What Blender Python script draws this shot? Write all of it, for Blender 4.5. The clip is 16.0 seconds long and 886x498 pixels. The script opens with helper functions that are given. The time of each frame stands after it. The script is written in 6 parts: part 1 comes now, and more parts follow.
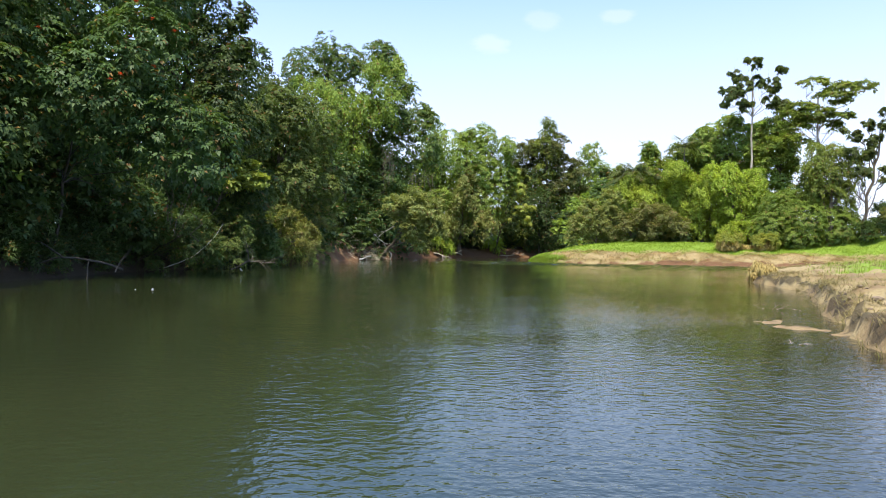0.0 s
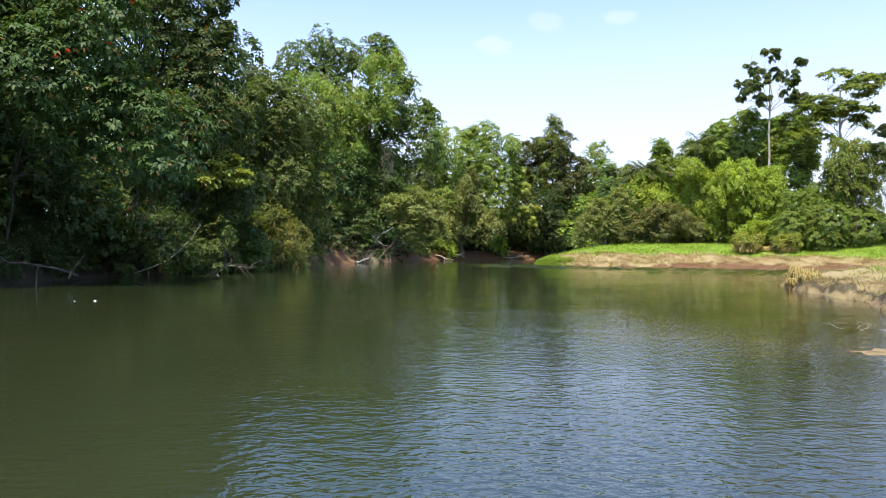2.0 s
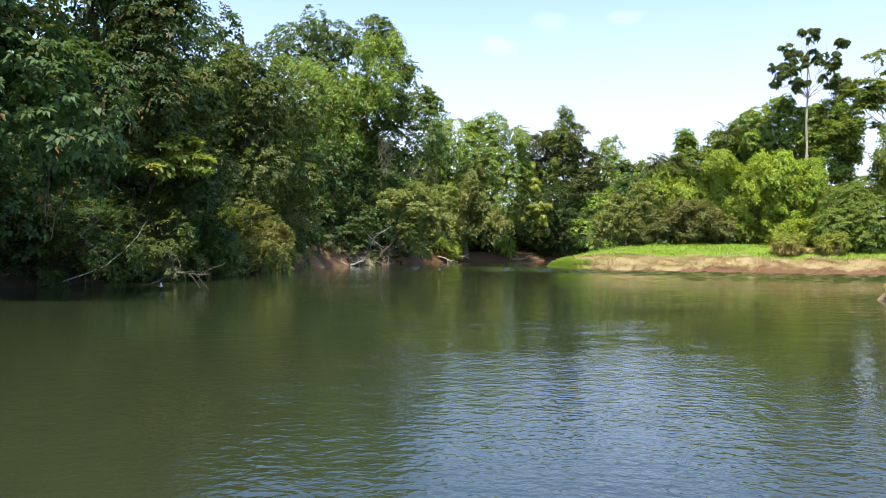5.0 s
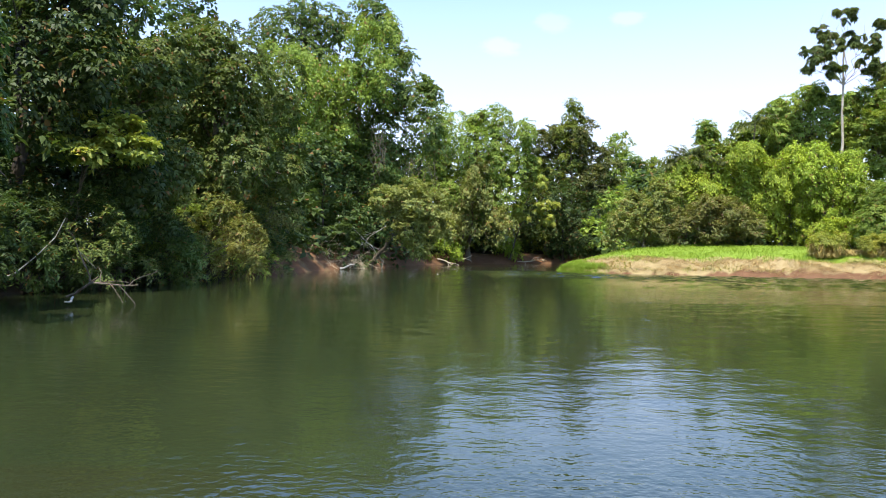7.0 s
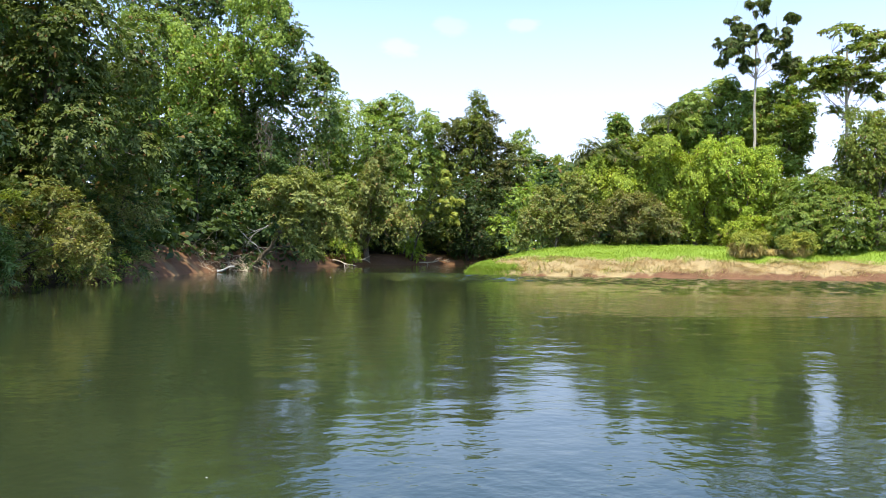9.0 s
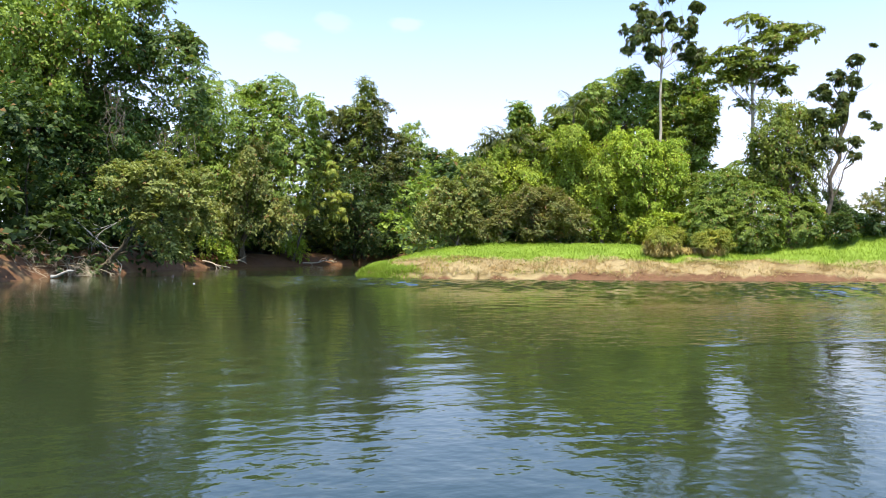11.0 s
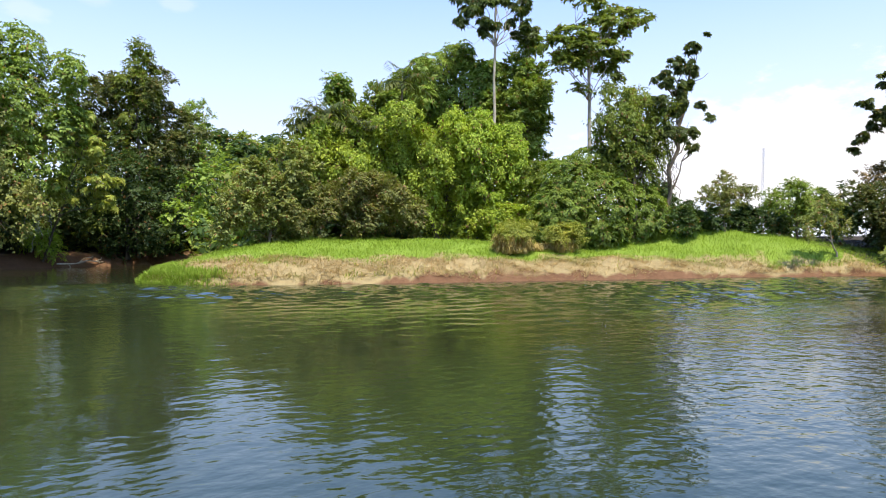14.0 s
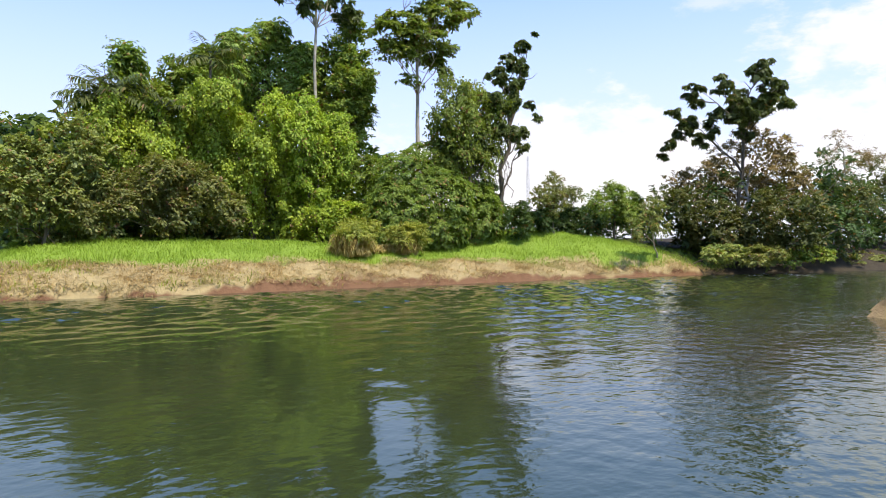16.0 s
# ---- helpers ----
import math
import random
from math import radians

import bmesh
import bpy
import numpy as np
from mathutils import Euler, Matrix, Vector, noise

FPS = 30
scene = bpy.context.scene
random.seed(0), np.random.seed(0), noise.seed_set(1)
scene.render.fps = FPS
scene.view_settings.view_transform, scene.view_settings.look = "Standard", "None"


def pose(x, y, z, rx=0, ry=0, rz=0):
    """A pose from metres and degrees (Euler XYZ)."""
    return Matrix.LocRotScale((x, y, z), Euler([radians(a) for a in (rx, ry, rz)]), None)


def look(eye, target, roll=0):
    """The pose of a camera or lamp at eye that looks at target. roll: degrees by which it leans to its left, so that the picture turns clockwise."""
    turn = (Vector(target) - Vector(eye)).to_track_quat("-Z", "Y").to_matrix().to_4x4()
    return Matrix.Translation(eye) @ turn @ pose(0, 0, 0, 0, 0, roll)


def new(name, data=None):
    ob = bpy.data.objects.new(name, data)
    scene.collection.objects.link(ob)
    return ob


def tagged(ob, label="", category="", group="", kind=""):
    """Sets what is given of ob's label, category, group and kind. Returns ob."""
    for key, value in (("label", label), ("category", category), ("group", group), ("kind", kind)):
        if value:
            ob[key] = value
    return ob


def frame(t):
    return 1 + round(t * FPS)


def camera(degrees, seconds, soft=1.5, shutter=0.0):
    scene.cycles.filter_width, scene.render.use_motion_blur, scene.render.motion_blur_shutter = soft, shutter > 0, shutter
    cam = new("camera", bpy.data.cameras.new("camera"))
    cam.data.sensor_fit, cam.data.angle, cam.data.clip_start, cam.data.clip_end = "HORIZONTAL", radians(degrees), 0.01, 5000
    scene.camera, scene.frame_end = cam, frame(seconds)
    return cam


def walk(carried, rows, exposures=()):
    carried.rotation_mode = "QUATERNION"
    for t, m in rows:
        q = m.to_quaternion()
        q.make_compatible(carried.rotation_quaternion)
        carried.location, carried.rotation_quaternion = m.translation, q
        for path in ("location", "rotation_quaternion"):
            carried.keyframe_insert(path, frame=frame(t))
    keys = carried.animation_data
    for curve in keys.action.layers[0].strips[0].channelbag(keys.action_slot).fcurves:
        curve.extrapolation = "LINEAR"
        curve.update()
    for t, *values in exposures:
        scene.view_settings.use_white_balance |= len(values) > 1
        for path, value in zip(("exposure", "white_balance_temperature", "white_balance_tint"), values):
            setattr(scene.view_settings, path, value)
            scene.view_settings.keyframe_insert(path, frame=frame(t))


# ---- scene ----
cam = camera(64.0, 16.0, soft=1.0)
PATH = [
    (0, (0.211, 0.095, 2.045), (0.104, 2.092, 2.039), 0.5),
    (1, (0.188, 2.543, 2.101), (0.076, 4.54, 2.097), 0.4),
    (2, (0.228, 5.183, 2.121), (0.111, 7.18, 2.119), 0.4),
    (3, (0.166, 7.974, 2.190), (0.045, 9.971, 2.186), 0.3),
    (4, (-0.117, 11.106, 2.239), (-0.239, 13.102, 2.236), 0.4),
    (6.5, (-0.253, 20.487, 2.284), (-0.389, 22.482, 2.285), 0.4),
    (7, (-0.304, 22.678, 2.344), (-0.44, 24.674, 2.346), 0.4),
    (7.5, (-0.282, 24.653, 2.321), (-0.377, 26.651, 2.324), 0.3),
    (8, (-0.482, 26.854, 2.296), (-0.487, 28.854, 2.300), 0.3),
    (8.5, (-0.47, 28.855, 2.230), (-0.395, 30.854, 2.235), 0.4),
    (9, (-0.525, 31.1, 2.236), (-0.376, 33.094, 2.242), 0.4),
    (11.5, (-0.308, 41.576, 2.390), (0.253, 43.496, 2.389), 0.1),
    (12, (-0.314, 43.61, 2.456), (0.337, 45.5, 2.450), 0.0),
    (12.5, (-0.26, 45.545, 2.492), (0.479, 47.403, 2.484), -0.1),
    (13, (-0.12, 47.533, 2.500), (0.717, 49.349, 2.489), -0.1),
    (13.5, (0.07, 49.333, 2.471), (0.997, 51.105, 2.460), -0.2),
    (14, (0.216, 51.205, 2.541), (1.246, 52.919, 2.528), -0.2),
    (14.5, (0.266, 53.037, 2.585), (1.396, 54.687, 2.569), -0.2),
    (15, (0.337, 55.029, 2.637), (1.591, 56.587, 2.620), -0.3),
    (15.5, (0.235, 56.914, 2.632), (1.615, 58.36, 2.618), -0.4),
    (16, (-0.004, 58.714, 2.534), (1.514, 60.016, 2.524), -0.3),
]
walk(cam, [(t, look(eye, target, roll)) for t, eye, target, roll in PATH], exposures=((0, 0.12), (4, 0.18), (7, 0.32), (9, 0.34), (12, 0.20), (14, 0.02), (16, -0.10)))

# ---- world, sun, exposure ----
SUN = Vector((-0.03, -0.41, 0.912)).normalized()
world = bpy.data.worlds.new("sky_world")
scene.world = world
world.use_nodes = True
wt = world.node_tree
wt.nodes.clear()


def link(tree, a, b):
    tree.links.new(a, b)


def build_world():
    n = wt.nodes
    out = n.new("ShaderNodeOutputWorld")
    bg = n.new("ShaderNodeBackground")
    bg.inputs["Strength"].default_value = 1.0
    sky = n.new("ShaderNodeTexSky")
    sky.sky_type = "NISHITA"
    sky.sun_disc = False
    sky.sun_elevation = math.asin(SUN.z)
    sky.sun_rotation = math.atan2(SUN.x, SUN.y)
    sky.air_density, sky.dust_density, sky.ozone_density = 1.0, 1.2, 1.0
    dim = n.new("ShaderNodeMix")
    dim.data_type, dim.blend_type = "RGBA", "MULTIPLY"
    dim.inputs["Factor"].default_value = 1.0
    dim.inputs["B"].default_value = (SKY_GAIN * 0.66, SKY_GAIN * 0.88, SKY_GAIN * 1.22, 1)
    link(wt, sky.outputs["Color"], dim.inputs["A"])
    co = n.new("ShaderNodeTexCoord")
    sep = n.new("ShaderNodeSeparateXYZ")
    link(wt, co.outputs["Generated"], sep.inputs[0])
    # humid white haze towards the horizon
    haze = n.new("ShaderNodeMapRange")
    haze.inputs["From Min"].default_value, haze.inputs["From Max"].default_value = 0.52, 0.0
    haze.interpolation_type = "SMOOTHSTEP"
    link(wt, sep.outputs["Z"], haze.inputs["Value"])
    hz = n.new("ShaderNodeMix")
    hz.data_type = "RGBA"
    hz.inputs["B"].default_value = (1.02, 1.05, 1.24, 1)
    hzf = n.new("ShaderNodeMath")
    hzf.operation = "MULTIPLY"
    hzf.inputs[1].default_value = 0.92
    link(wt, haze.outputs[0], hzf.inputs[0])
    link(wt, hzf.outputs[0], hz.inputs["Factor"])
    link(wt, dim.outputs["Result"], hz.inputs["A"])
    # broken cumulus: a few soft puffs, and a bank low in the east
    cl = n.new("ShaderNodeTexNoise")
    cl.inputs["Scale"].default_value = 14.0
    cl.inputs["Detail"].default_value = 6
    cl.inputs["Roughness"].default_value = 0.6
    mp = n.new("ShaderNodeMapping")
    mp.inputs["Scale"].default_value = (1.0, 1.0, 2.2)
    link(wt, co.outputs["Generated"], mp.inputs["Vector"])
    link(wt, mp.outputs[0], cl.inputs["Vector"])
    last = hz.outputs["Result"]
    for way, wide, flat, dense in CLOUDS:
        off = n.new("ShaderNodeVectorMath")
        off.operation = "SUBTRACT"
        link(wt, co.outputs["Generated"], off.inputs[0])
        off.inputs[1].default_value = way
        sc = n.new("ShaderNodeVectorMath")
        sc.operation = "MULTIPLY"
        link(wt, off.outputs[0], sc.inputs[0])
        sc.inputs[1].default_value = (1 / wide, 1 / wide, flat / wide)
        ln = n.new("ShaderNodeVectorMath")
        ln.operation = "LENGTH"
        link(wt, sc.outputs[0], ln.inputs[0])
        body = n.new("ShaderNodeMath")
        body.operation = "MULTIPLY_ADD"
        body.inputs[1].default_value, body.inputs[2].default_value = 2.6, -1.3
        link(wt, cl.outputs["Fac"], body.inputs[0])
        edge = n.new("ShaderNodeMath")
        edge.operation = "SUBTRACT"
        link(wt, ln.outputs["Value"], edge.inputs[0])
        link(wt, body.outputs[0], edge.inputs[1])
        fac = n.new("ShaderNodeMapRange")
        fac.interpolation_type = "SMOOTHSTEP"
        for key, v in (("From Min", 1.15), ("From Max", 0.45), ("To Min", 0.0), ("To Max", dense)):
            fac.inputs[key].default_value = v
        link(wt, edge.outputs[0], fac.inputs["Value"])
        cm = n.new("ShaderNodeMix")
        cm.data_type = "RGBA"
        cm.inputs["B"].default_value = (1.22, 1.17, 1.19, 1)
        link(wt, fac.outputs[0], cm.inputs["Factor"])
        link(wt, last, cm.inputs["A"])
        last = cm.outputs["Result"]
    link(wt, cm.outputs["Result"], bg.inputs["Color"])
    link(wt, bg.outputs[0], out.inputs["Surface"])


CLOUDS = [((0.008, 0.962, 0.274), 0.026, 2.2, 0.18), ((0.081, 0.95, 0.301), 0.026, 2.2, 0.14), ((0.177, 0.936, 0.305), 0.026, 2.6, 0.18),
          ((0.955, 0.14, 0.245), 0.13, 2.6, 0.8), ((0.90, 0.31, 0.31), 0.06, 3.0, 0.4), ((0.86, 0.50, 0.09), 0.34, 3.4, 0.9), ((0.97, 0.12, 0.12), 0.2, 2.0, 0.8)]
SKY_GAIN = 0.30
build_world()
sun = bpy.data.lights.new("sun", "SUN")
sun.energy, sun.angle, sun.color = 6.2, radians(0.6), (1.0, 0.94, 0.82)
sun_ob = new("sun", sun)
sun_ob.matrix_world = look(SUN * 300, (0, 0, 0))

# ---- materials ----


def shader(name):
    m = bpy.data.materials.new(name)
    m.use_nodes = True
    return m, m.node_tree, m.node_tree.nodes["Principled BSDF"]


def noise_node(nt, scale, detail=4.0, rough=0.55, coord="Object", stretch=(1, 1, 1)):
    co = nt.nodes.new("ShaderNodeTexCoord")
    mp = nt.nodes.new("ShaderNodeMapping")
    mp.inputs["Scale"].default_value = stretch
    nt.links.new(co.outputs[coord], mp.inputs["Vector"])
    tx = nt.nodes.new("ShaderNodeTexNoise")
    tx.inputs["Scale"].default_value = scale
    tx.inputs["Detail"].default_value = detail
    tx.inputs["Roughness"].default_value = rough
    nt.links.new(mp.outputs[0], tx.inputs["Vector"])
    return tx.outputs["Fac"]


def mixed(nt, fac, a, b, blend="MIX"):
    mx = nt.nodes.new("ShaderNodeMix")
    mx.data_type, mx.blend_type = "RGBA", blend
    for key, v in (("Factor", fac), ("A", a), ("B", b)):
        if isinstance(v, (int, float)):
            mx.inputs[key].default_value = v
        elif isinstance(v, tuple):
            mx.inputs[key].default_value = (*v, 1)
        else:
            nt.links.new(v, mx.inputs[key])
    return mx.outputs["Result"]


def ranged(nt, val, lo, hi, a=0.0, b=1.0):
    r = nt.nodes.new("ShaderNodeMapRange")
    r.interpolation_type = "SMOOTHSTEP"
    nt.links.new(val, r.inputs["Value"])
    for key, v in (("From Min", lo), ("From Max", hi), ("To Min", a), ("To Max", b)):
        r.inputs[key].default_value = v
    return r.outputs[0]


def bumped(nt, bsdf, height, strength, distance):
    b = nt.nodes.new("ShaderNodeBump")
    b.inputs["Strength"].default_value, b.inputs["Distance"].default_value = strength, distance
    nt.links.new(height, b.inputs["Height"])
    nt.links.new(b.outputs[0], bsdf.inputs["Normal"])


def leaf_material(name, low, high, dry=(0.16, 0.13, 0.05), dry_amount=0.04, glow=0.33, rough=0.50, patch=0.22):
    """Leaves: each leaf its own tone, patches of older and younger growth, light through the blade."""
    m, nt, p = shader(name)
    geo = nt.nodes.new("ShaderNodeNewGeometry")
    rnd = geo.outputs["Random Per Island"]
    info = nt.nodes.new("ShaderNodeObjectInfo")
    big = noise_node(nt, patch, 3.0)
    tone = mixed(nt, rnd, low, high)
    tone = mixed(nt, ranged(nt, big, 0.35, 0.68, 0.0, 0.55), tone, high)
    cool = noise_node(nt, patch * 2.3, 4.0, stretch=(1.0, 1.0, 0.7))
    tone = mixed(nt, ranged(nt, cool, 0.50, 0.66, 0.0, 0.65), tone, mixed(nt, 1.0, tone, (0.78, 0.88, 0.92), "MULTIPLY"))
    tone = mixed(nt, ranged(nt, cool, 0.46, 0.32, 0.0, 0.6), tone, mixed(nt, 1.0, tone, (1.22, 1.10, 0.80), "MULTIPLY"))
    far = nt.nodes.new("ShaderNodeMath")
    far.operation = "GREATER_THAN"
    far.inputs[1].default_value = 1.0 - dry_amount
    nt.links.new(rnd, far.inputs[0])
    tone = mixed(nt, far.outputs[0], tone, dry)
    hsv = nt.nodes.new("ShaderNodeHueSaturation")
    nt.links.new(tone, hsv.inputs["Color"])
    nt.links.new(ranged(nt, info.outputs["Random"], 0, 1, 0.497, 0.512), hsv.inputs["Hue"])
    nt.links.new(ranged(nt, info.outputs["Random"], 0, 1, 0.85, 1.15), hsv.inputs["Value"])
    col = mixed(nt, 1.0, hsv.outputs[0], (1.52, 1.05, 0.95), "MULTIPLY")
    nt.links.new(col, p.inputs["Base Color"])
    p.inputs["Roughness"].default_value = rough
    p.inputs["Specular IOR Level"].default_value = 0.20
    tr = nt.nodes.new("ShaderNodeBsdfTranslucent")
    warm = mixed(nt, 1.0, col, (1.2, 1.3, 0.6), "MULTIPLY")
    nt.links.new(warm, tr.inputs["Color"])
    mix = nt.nodes.new("ShaderNodeMixShader")
    mix.inputs[0].default_value = glow
    nt.links.new(p.outputs[0], mix.inputs[1])
    nt.links.new(tr.outputs[0], mix.inputs[2])
    nt.links.new(mix.outputs[0], nt.nodes["Material Output"].inputs["Surface"])
    return m


LEAF = {
    # dark and shade: deep greens lowered further, forest shade put into the colour
    "dark": leaf_material("leaf_dark_shaded", (0.028, 0.064, 0.024), (0.068, 0.138, 0.042)),
    "forest": leaf_material("leaf_forest", (0.046, 0.102, 0.032), (0.120, 0.215, 0.058)),
    "mid": leaf_material("leaf_mid", (0.072, 0.145, 0.030), (0.205, 0.335, 0.065)),
    "vine": leaf_material("leaf_vine", (0.110, 0.235, 0.032), (0.330, 0.560, 0.078), dry_amount=0.03),
    "olive": leaf_material("leaf_olive", (0.098, 0.155, 0.046), (0.212, 0.305, 0.094), dry_amount=0.08),
    "brown": leaf_material("leaf_brown", (0.100, 0.152, 0.052), (0.210, 0.300, 0.100), dry=(0.24, 0.19, 0.11), dry_amount=0.05),
    "light": leaf_material("leaf_light", (0.162, 0.297, 0.061), (0.290, 0.390, 0.085), dry_amount=0.02),
    "cec": leaf_material("leaf_broad", (0.049, 0.089, 0.032), (0.090, 0.145, 0.045), dry_amount=0.02, rough=0.38),
    "willow": leaf_material("leaf_willow", (0.105, 0.172, 0.052), (0.225, 0.335, 0.105), dry_amount=0.04),
    "bush": leaf_material("leaf_bush", (0.052, 0.105, 0.022), (0.160, 0.262, 0.046)),
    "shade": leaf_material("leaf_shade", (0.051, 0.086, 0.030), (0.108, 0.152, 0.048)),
    "grey": leaf_material("leaf_grey", (0.115, 0.125, 0.062), (0.240, 0.240, 0.120), dry_amount=0.14),
}


def plain_material(name, a, b, scale, rough=0.85, relief=0.3, distance=0.03, stretch=(1, 1, 1)):
    m, nt, p = shader(name)
    f1 = noise_node(nt, scale, 6, 0.6, stretch=stretch)
    f2 = noise_node(nt, scale * 0.17, 3, 0.5, stretch=stretch)
    tone = mixed(nt, ranged(nt, f1, 0.3, 0.7), a, b)
    tone = mixed(nt, ranged(nt, f2, 0.35, 0.7, 0.0, 0.35), tone, tuple(c * 0.55 for c in a))
    nt.links.new(tone, p.inputs["Base Color"])
    p.inputs["Roughness"].default_value = rough
    p.inputs["Specular IOR Level"].default_value = 0.25
    bumped(nt, p, f1, relief, distance)
    return m


BARK = plain_material("bark_brown", (0.10, 0.075, 0.05), (0.22, 0.18, 0.13), 5, stretch=(1, 1, 0.25))
DARK_BARK = plain_material("bark_dark", (0.035, 0.028, 0.022), (0.095, 0.078, 0.060), 5, stretch=(1, 1, 0.25))
PALE_BARK = plain_material("bark_pale", (0.36, 0.30, 0.22), (0.58, 0.50, 0.40), 3, stretch=(1, 1, 0.4))
DEAD_WOOD = plain_material("dead_wood", (0.42, 0.33, 0.21), (0.66, 0.55, 0.39), 6)
WET_WOOD = plain_material("wet_wood", (0.10, 0.075, 0.055), (0.24, 0.19, 0.14), 6)
GREY_WOOD = plain_material("grey_wood", (0.34, 0.31, 0.27), (0.60, 0.56, 0.50), 6)


def blade_material(name, low, high, tip=None):
    m, nt, p = shader(name)
    rnd = nt.nodes.new("ShaderNodeNewGeometry").outputs["Random Per Island"]
    tone = mixed(nt, rnd, low, high)
    tone = mixed(nt, ranged(nt, noise_node(nt, 0.35, 4), 0.35, 0.7, 0.0, 0.7), tone, high)
    if tip:
        tone = mixed(nt, ranged(nt, noise_node(nt, 0.22, 3), 0.5, 0.72, 0.0, 0.6), tone, tip)
    nt.links.new(tone, p.inputs["Base Color"])
    p.inputs["Roughness"].default_value = 0.55
    p.inputs["Specular IOR Level"].default_value = 0.12
    tr = nt.nodes.new("ShaderNodeBsdfTranslucent")
    nt.links.new(tone, tr.inputs["Color"])
    mix = nt.nodes.new("ShaderNodeMixShader")
    mix.inputs[0].default_value = 0.45
    nt.links.new(p.outputs[0], mix.inputs[1])
    nt.links.new(tr.outputs[0], mix.inputs[2])
    nt.links.new(mix.outputs[0], nt.nodes["Material Output"].inputs["Surface"])
    return m


GRASS = blade_material("grass_green", (0.208, 0.295, 0.030), (0.330, 0.440, 0.055))
DRY_GRASS = blade_material("grass_dry", (0.400, 0.290, 0.120), (0.600, 0.455, 0.215), (0.33, 0.36, 0.09))
CANE = blade_material("grass_cane", (0.170, 0.205, 0.022), (0.360, 0.380, 0.055))
STRAW = blade_material("grass_straw", (0.380, 0.285, 0.090), (0.560, 0.430, 0.160))


def ground_material():
    """Red silt at the cut edge, sand and dry litter on the slopes, grass further up, dark litter under the forest; the
    litter tone also paints in shade along the banks.
    """
    m, nt, p = shader("ground_soil")
    at = nt.nodes.new("ShaderNodeAttribute")
    at.attribute_name = "cover"
    sp = nt.nodes.new("ShaderNodeSeparateColor")
    nt.links.new(at.outputs["Color"], sp.inputs[0])
    f = noise_node(nt, 1.6, 8, 0.65)
    g = noise_node(nt, 9.0, 5, 0.6)
    red = mixed(nt, f, (0.105, 0.050, 0.024), (0.235, 0.122, 0.058))
    sand = mixed(nt, f, (0.28, 0.20, 0.085), (0.45, 0.345, 0.165))
    green = mixed(nt, f, (0.18, 0.26, 0.030), (0.27, 0.36, 0.050))
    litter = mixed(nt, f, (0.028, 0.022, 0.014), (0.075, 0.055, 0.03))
    tone = mixed(nt, ranged(nt, sp.outputs[0], 0.3, 0.7), red, sand)
    tone = mixed(nt, ranged(nt, sp.outputs[1], 0.3, 0.7), tone, green)
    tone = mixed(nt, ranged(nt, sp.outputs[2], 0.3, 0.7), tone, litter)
    tone = mixed(nt, ranged(nt, g, 0.45, 0.75, 0.0, 0.4), tone, mixed(nt, 1.0, tone, (0.5, 0.45, 0.42), "MULTIPLY"))
    nt.links.new(tone, p.inputs["Base Color"])
    p.inputs["Roughness"].default_value = 0.9
    p.inputs["Specular IOR Level"].default_value = 0.2
    bumped(nt, p, g, 0.7, 0.12)
    return m


def water_material():
    """Silty green river: a murky body under a rippled reflecting surface; browner over the shoals."""
    m, nt, p = shader("river_water")
    at = nt.nodes.new("ShaderNodeAttribute")
    at.attribute_name = "shoal"
    f = noise_node(nt, 0.12, 4, 0.6)
    deep = mixed(nt, f, (0.019, 0.029, 0.012), (0.033, 0.039, 0.013))
    shoal = mixed(nt, f, (0.023, 0.020, 0.008), (0.040, 0.033, 0.012))
    tone = mixed(nt, at.outputs["Fac"], deep, shoal)
    nt.links.new(tone, p.inputs["Base Color"])
    nt.links.new(ranged(nt, noise_node(nt, 0.09, 3, 0.5, stretch=(1.0, 2.0, 1)), 0.35, 0.65, 0.03, 0.08), p.inputs["Roughness"])
    p.inputs["IOR"].default_value = 1.54
    p.inputs["Specular Tint"].default_value = (0.20, 0.82, 1.0, 1)
    w1 = noise_node(nt, 0.45, 1, 0.4, stretch=(1.0, 1.4, 1))
    w2 = noise_node(nt, 2.5, 1.8, 0.45, stretch=(1.0, 1.25, 1))
    w3 = noise_node(nt, 6.5, 2, 0.5, stretch=(1.0, 1.2, 1))
    calm = ranged(nt, noise_node(nt, 0.06, 3, 0.5, stretch=(1.0, 2.2, 1)), 0.35, 0.65, 0.45, 1.0)

    def scaled(v, k):
        mm = nt.nodes.new("ShaderNodeMath")
        mm.operation = "MULTIPLY"
        mm.inputs[1].default_value = k
        nt.links.new(v, mm.inputs[0])
        return mm.outputs[0]

    def added(a, b, op="ADD"):
        mm = nt.nodes.new("ShaderNodeMath")
        mm.operation = op
        nt.links.new(a, mm.inputs[0])
        nt.links.new(b, mm.inputs[1])
        return mm.outputs[0]

    fn = nt.nodes.new("ShaderNodeAttribute")
    fn.attribute_name = "fine"
    h = added(added(scaled(w1, W1), scaled(w2, W2)), added(scaled(w3, W3), fn.outputs["Fac"], "MULTIPLY"))
    h = added(h, calm, "MULTIPLY")
    ch = nt.nodes.new("ShaderNodeAttribute")
    ch.attribute_name = "chop"
    h = added(h, ch.outputs["Fac"], "MULTIPLY")
    bumped(nt, p, h, 1.0, 1.0)
    return m


CHOP = (0.09, 0.74)
W1, W2, W3 = 0.011, 0.017, 0.0100
SOIL, WATER = ground_material(), water_material()

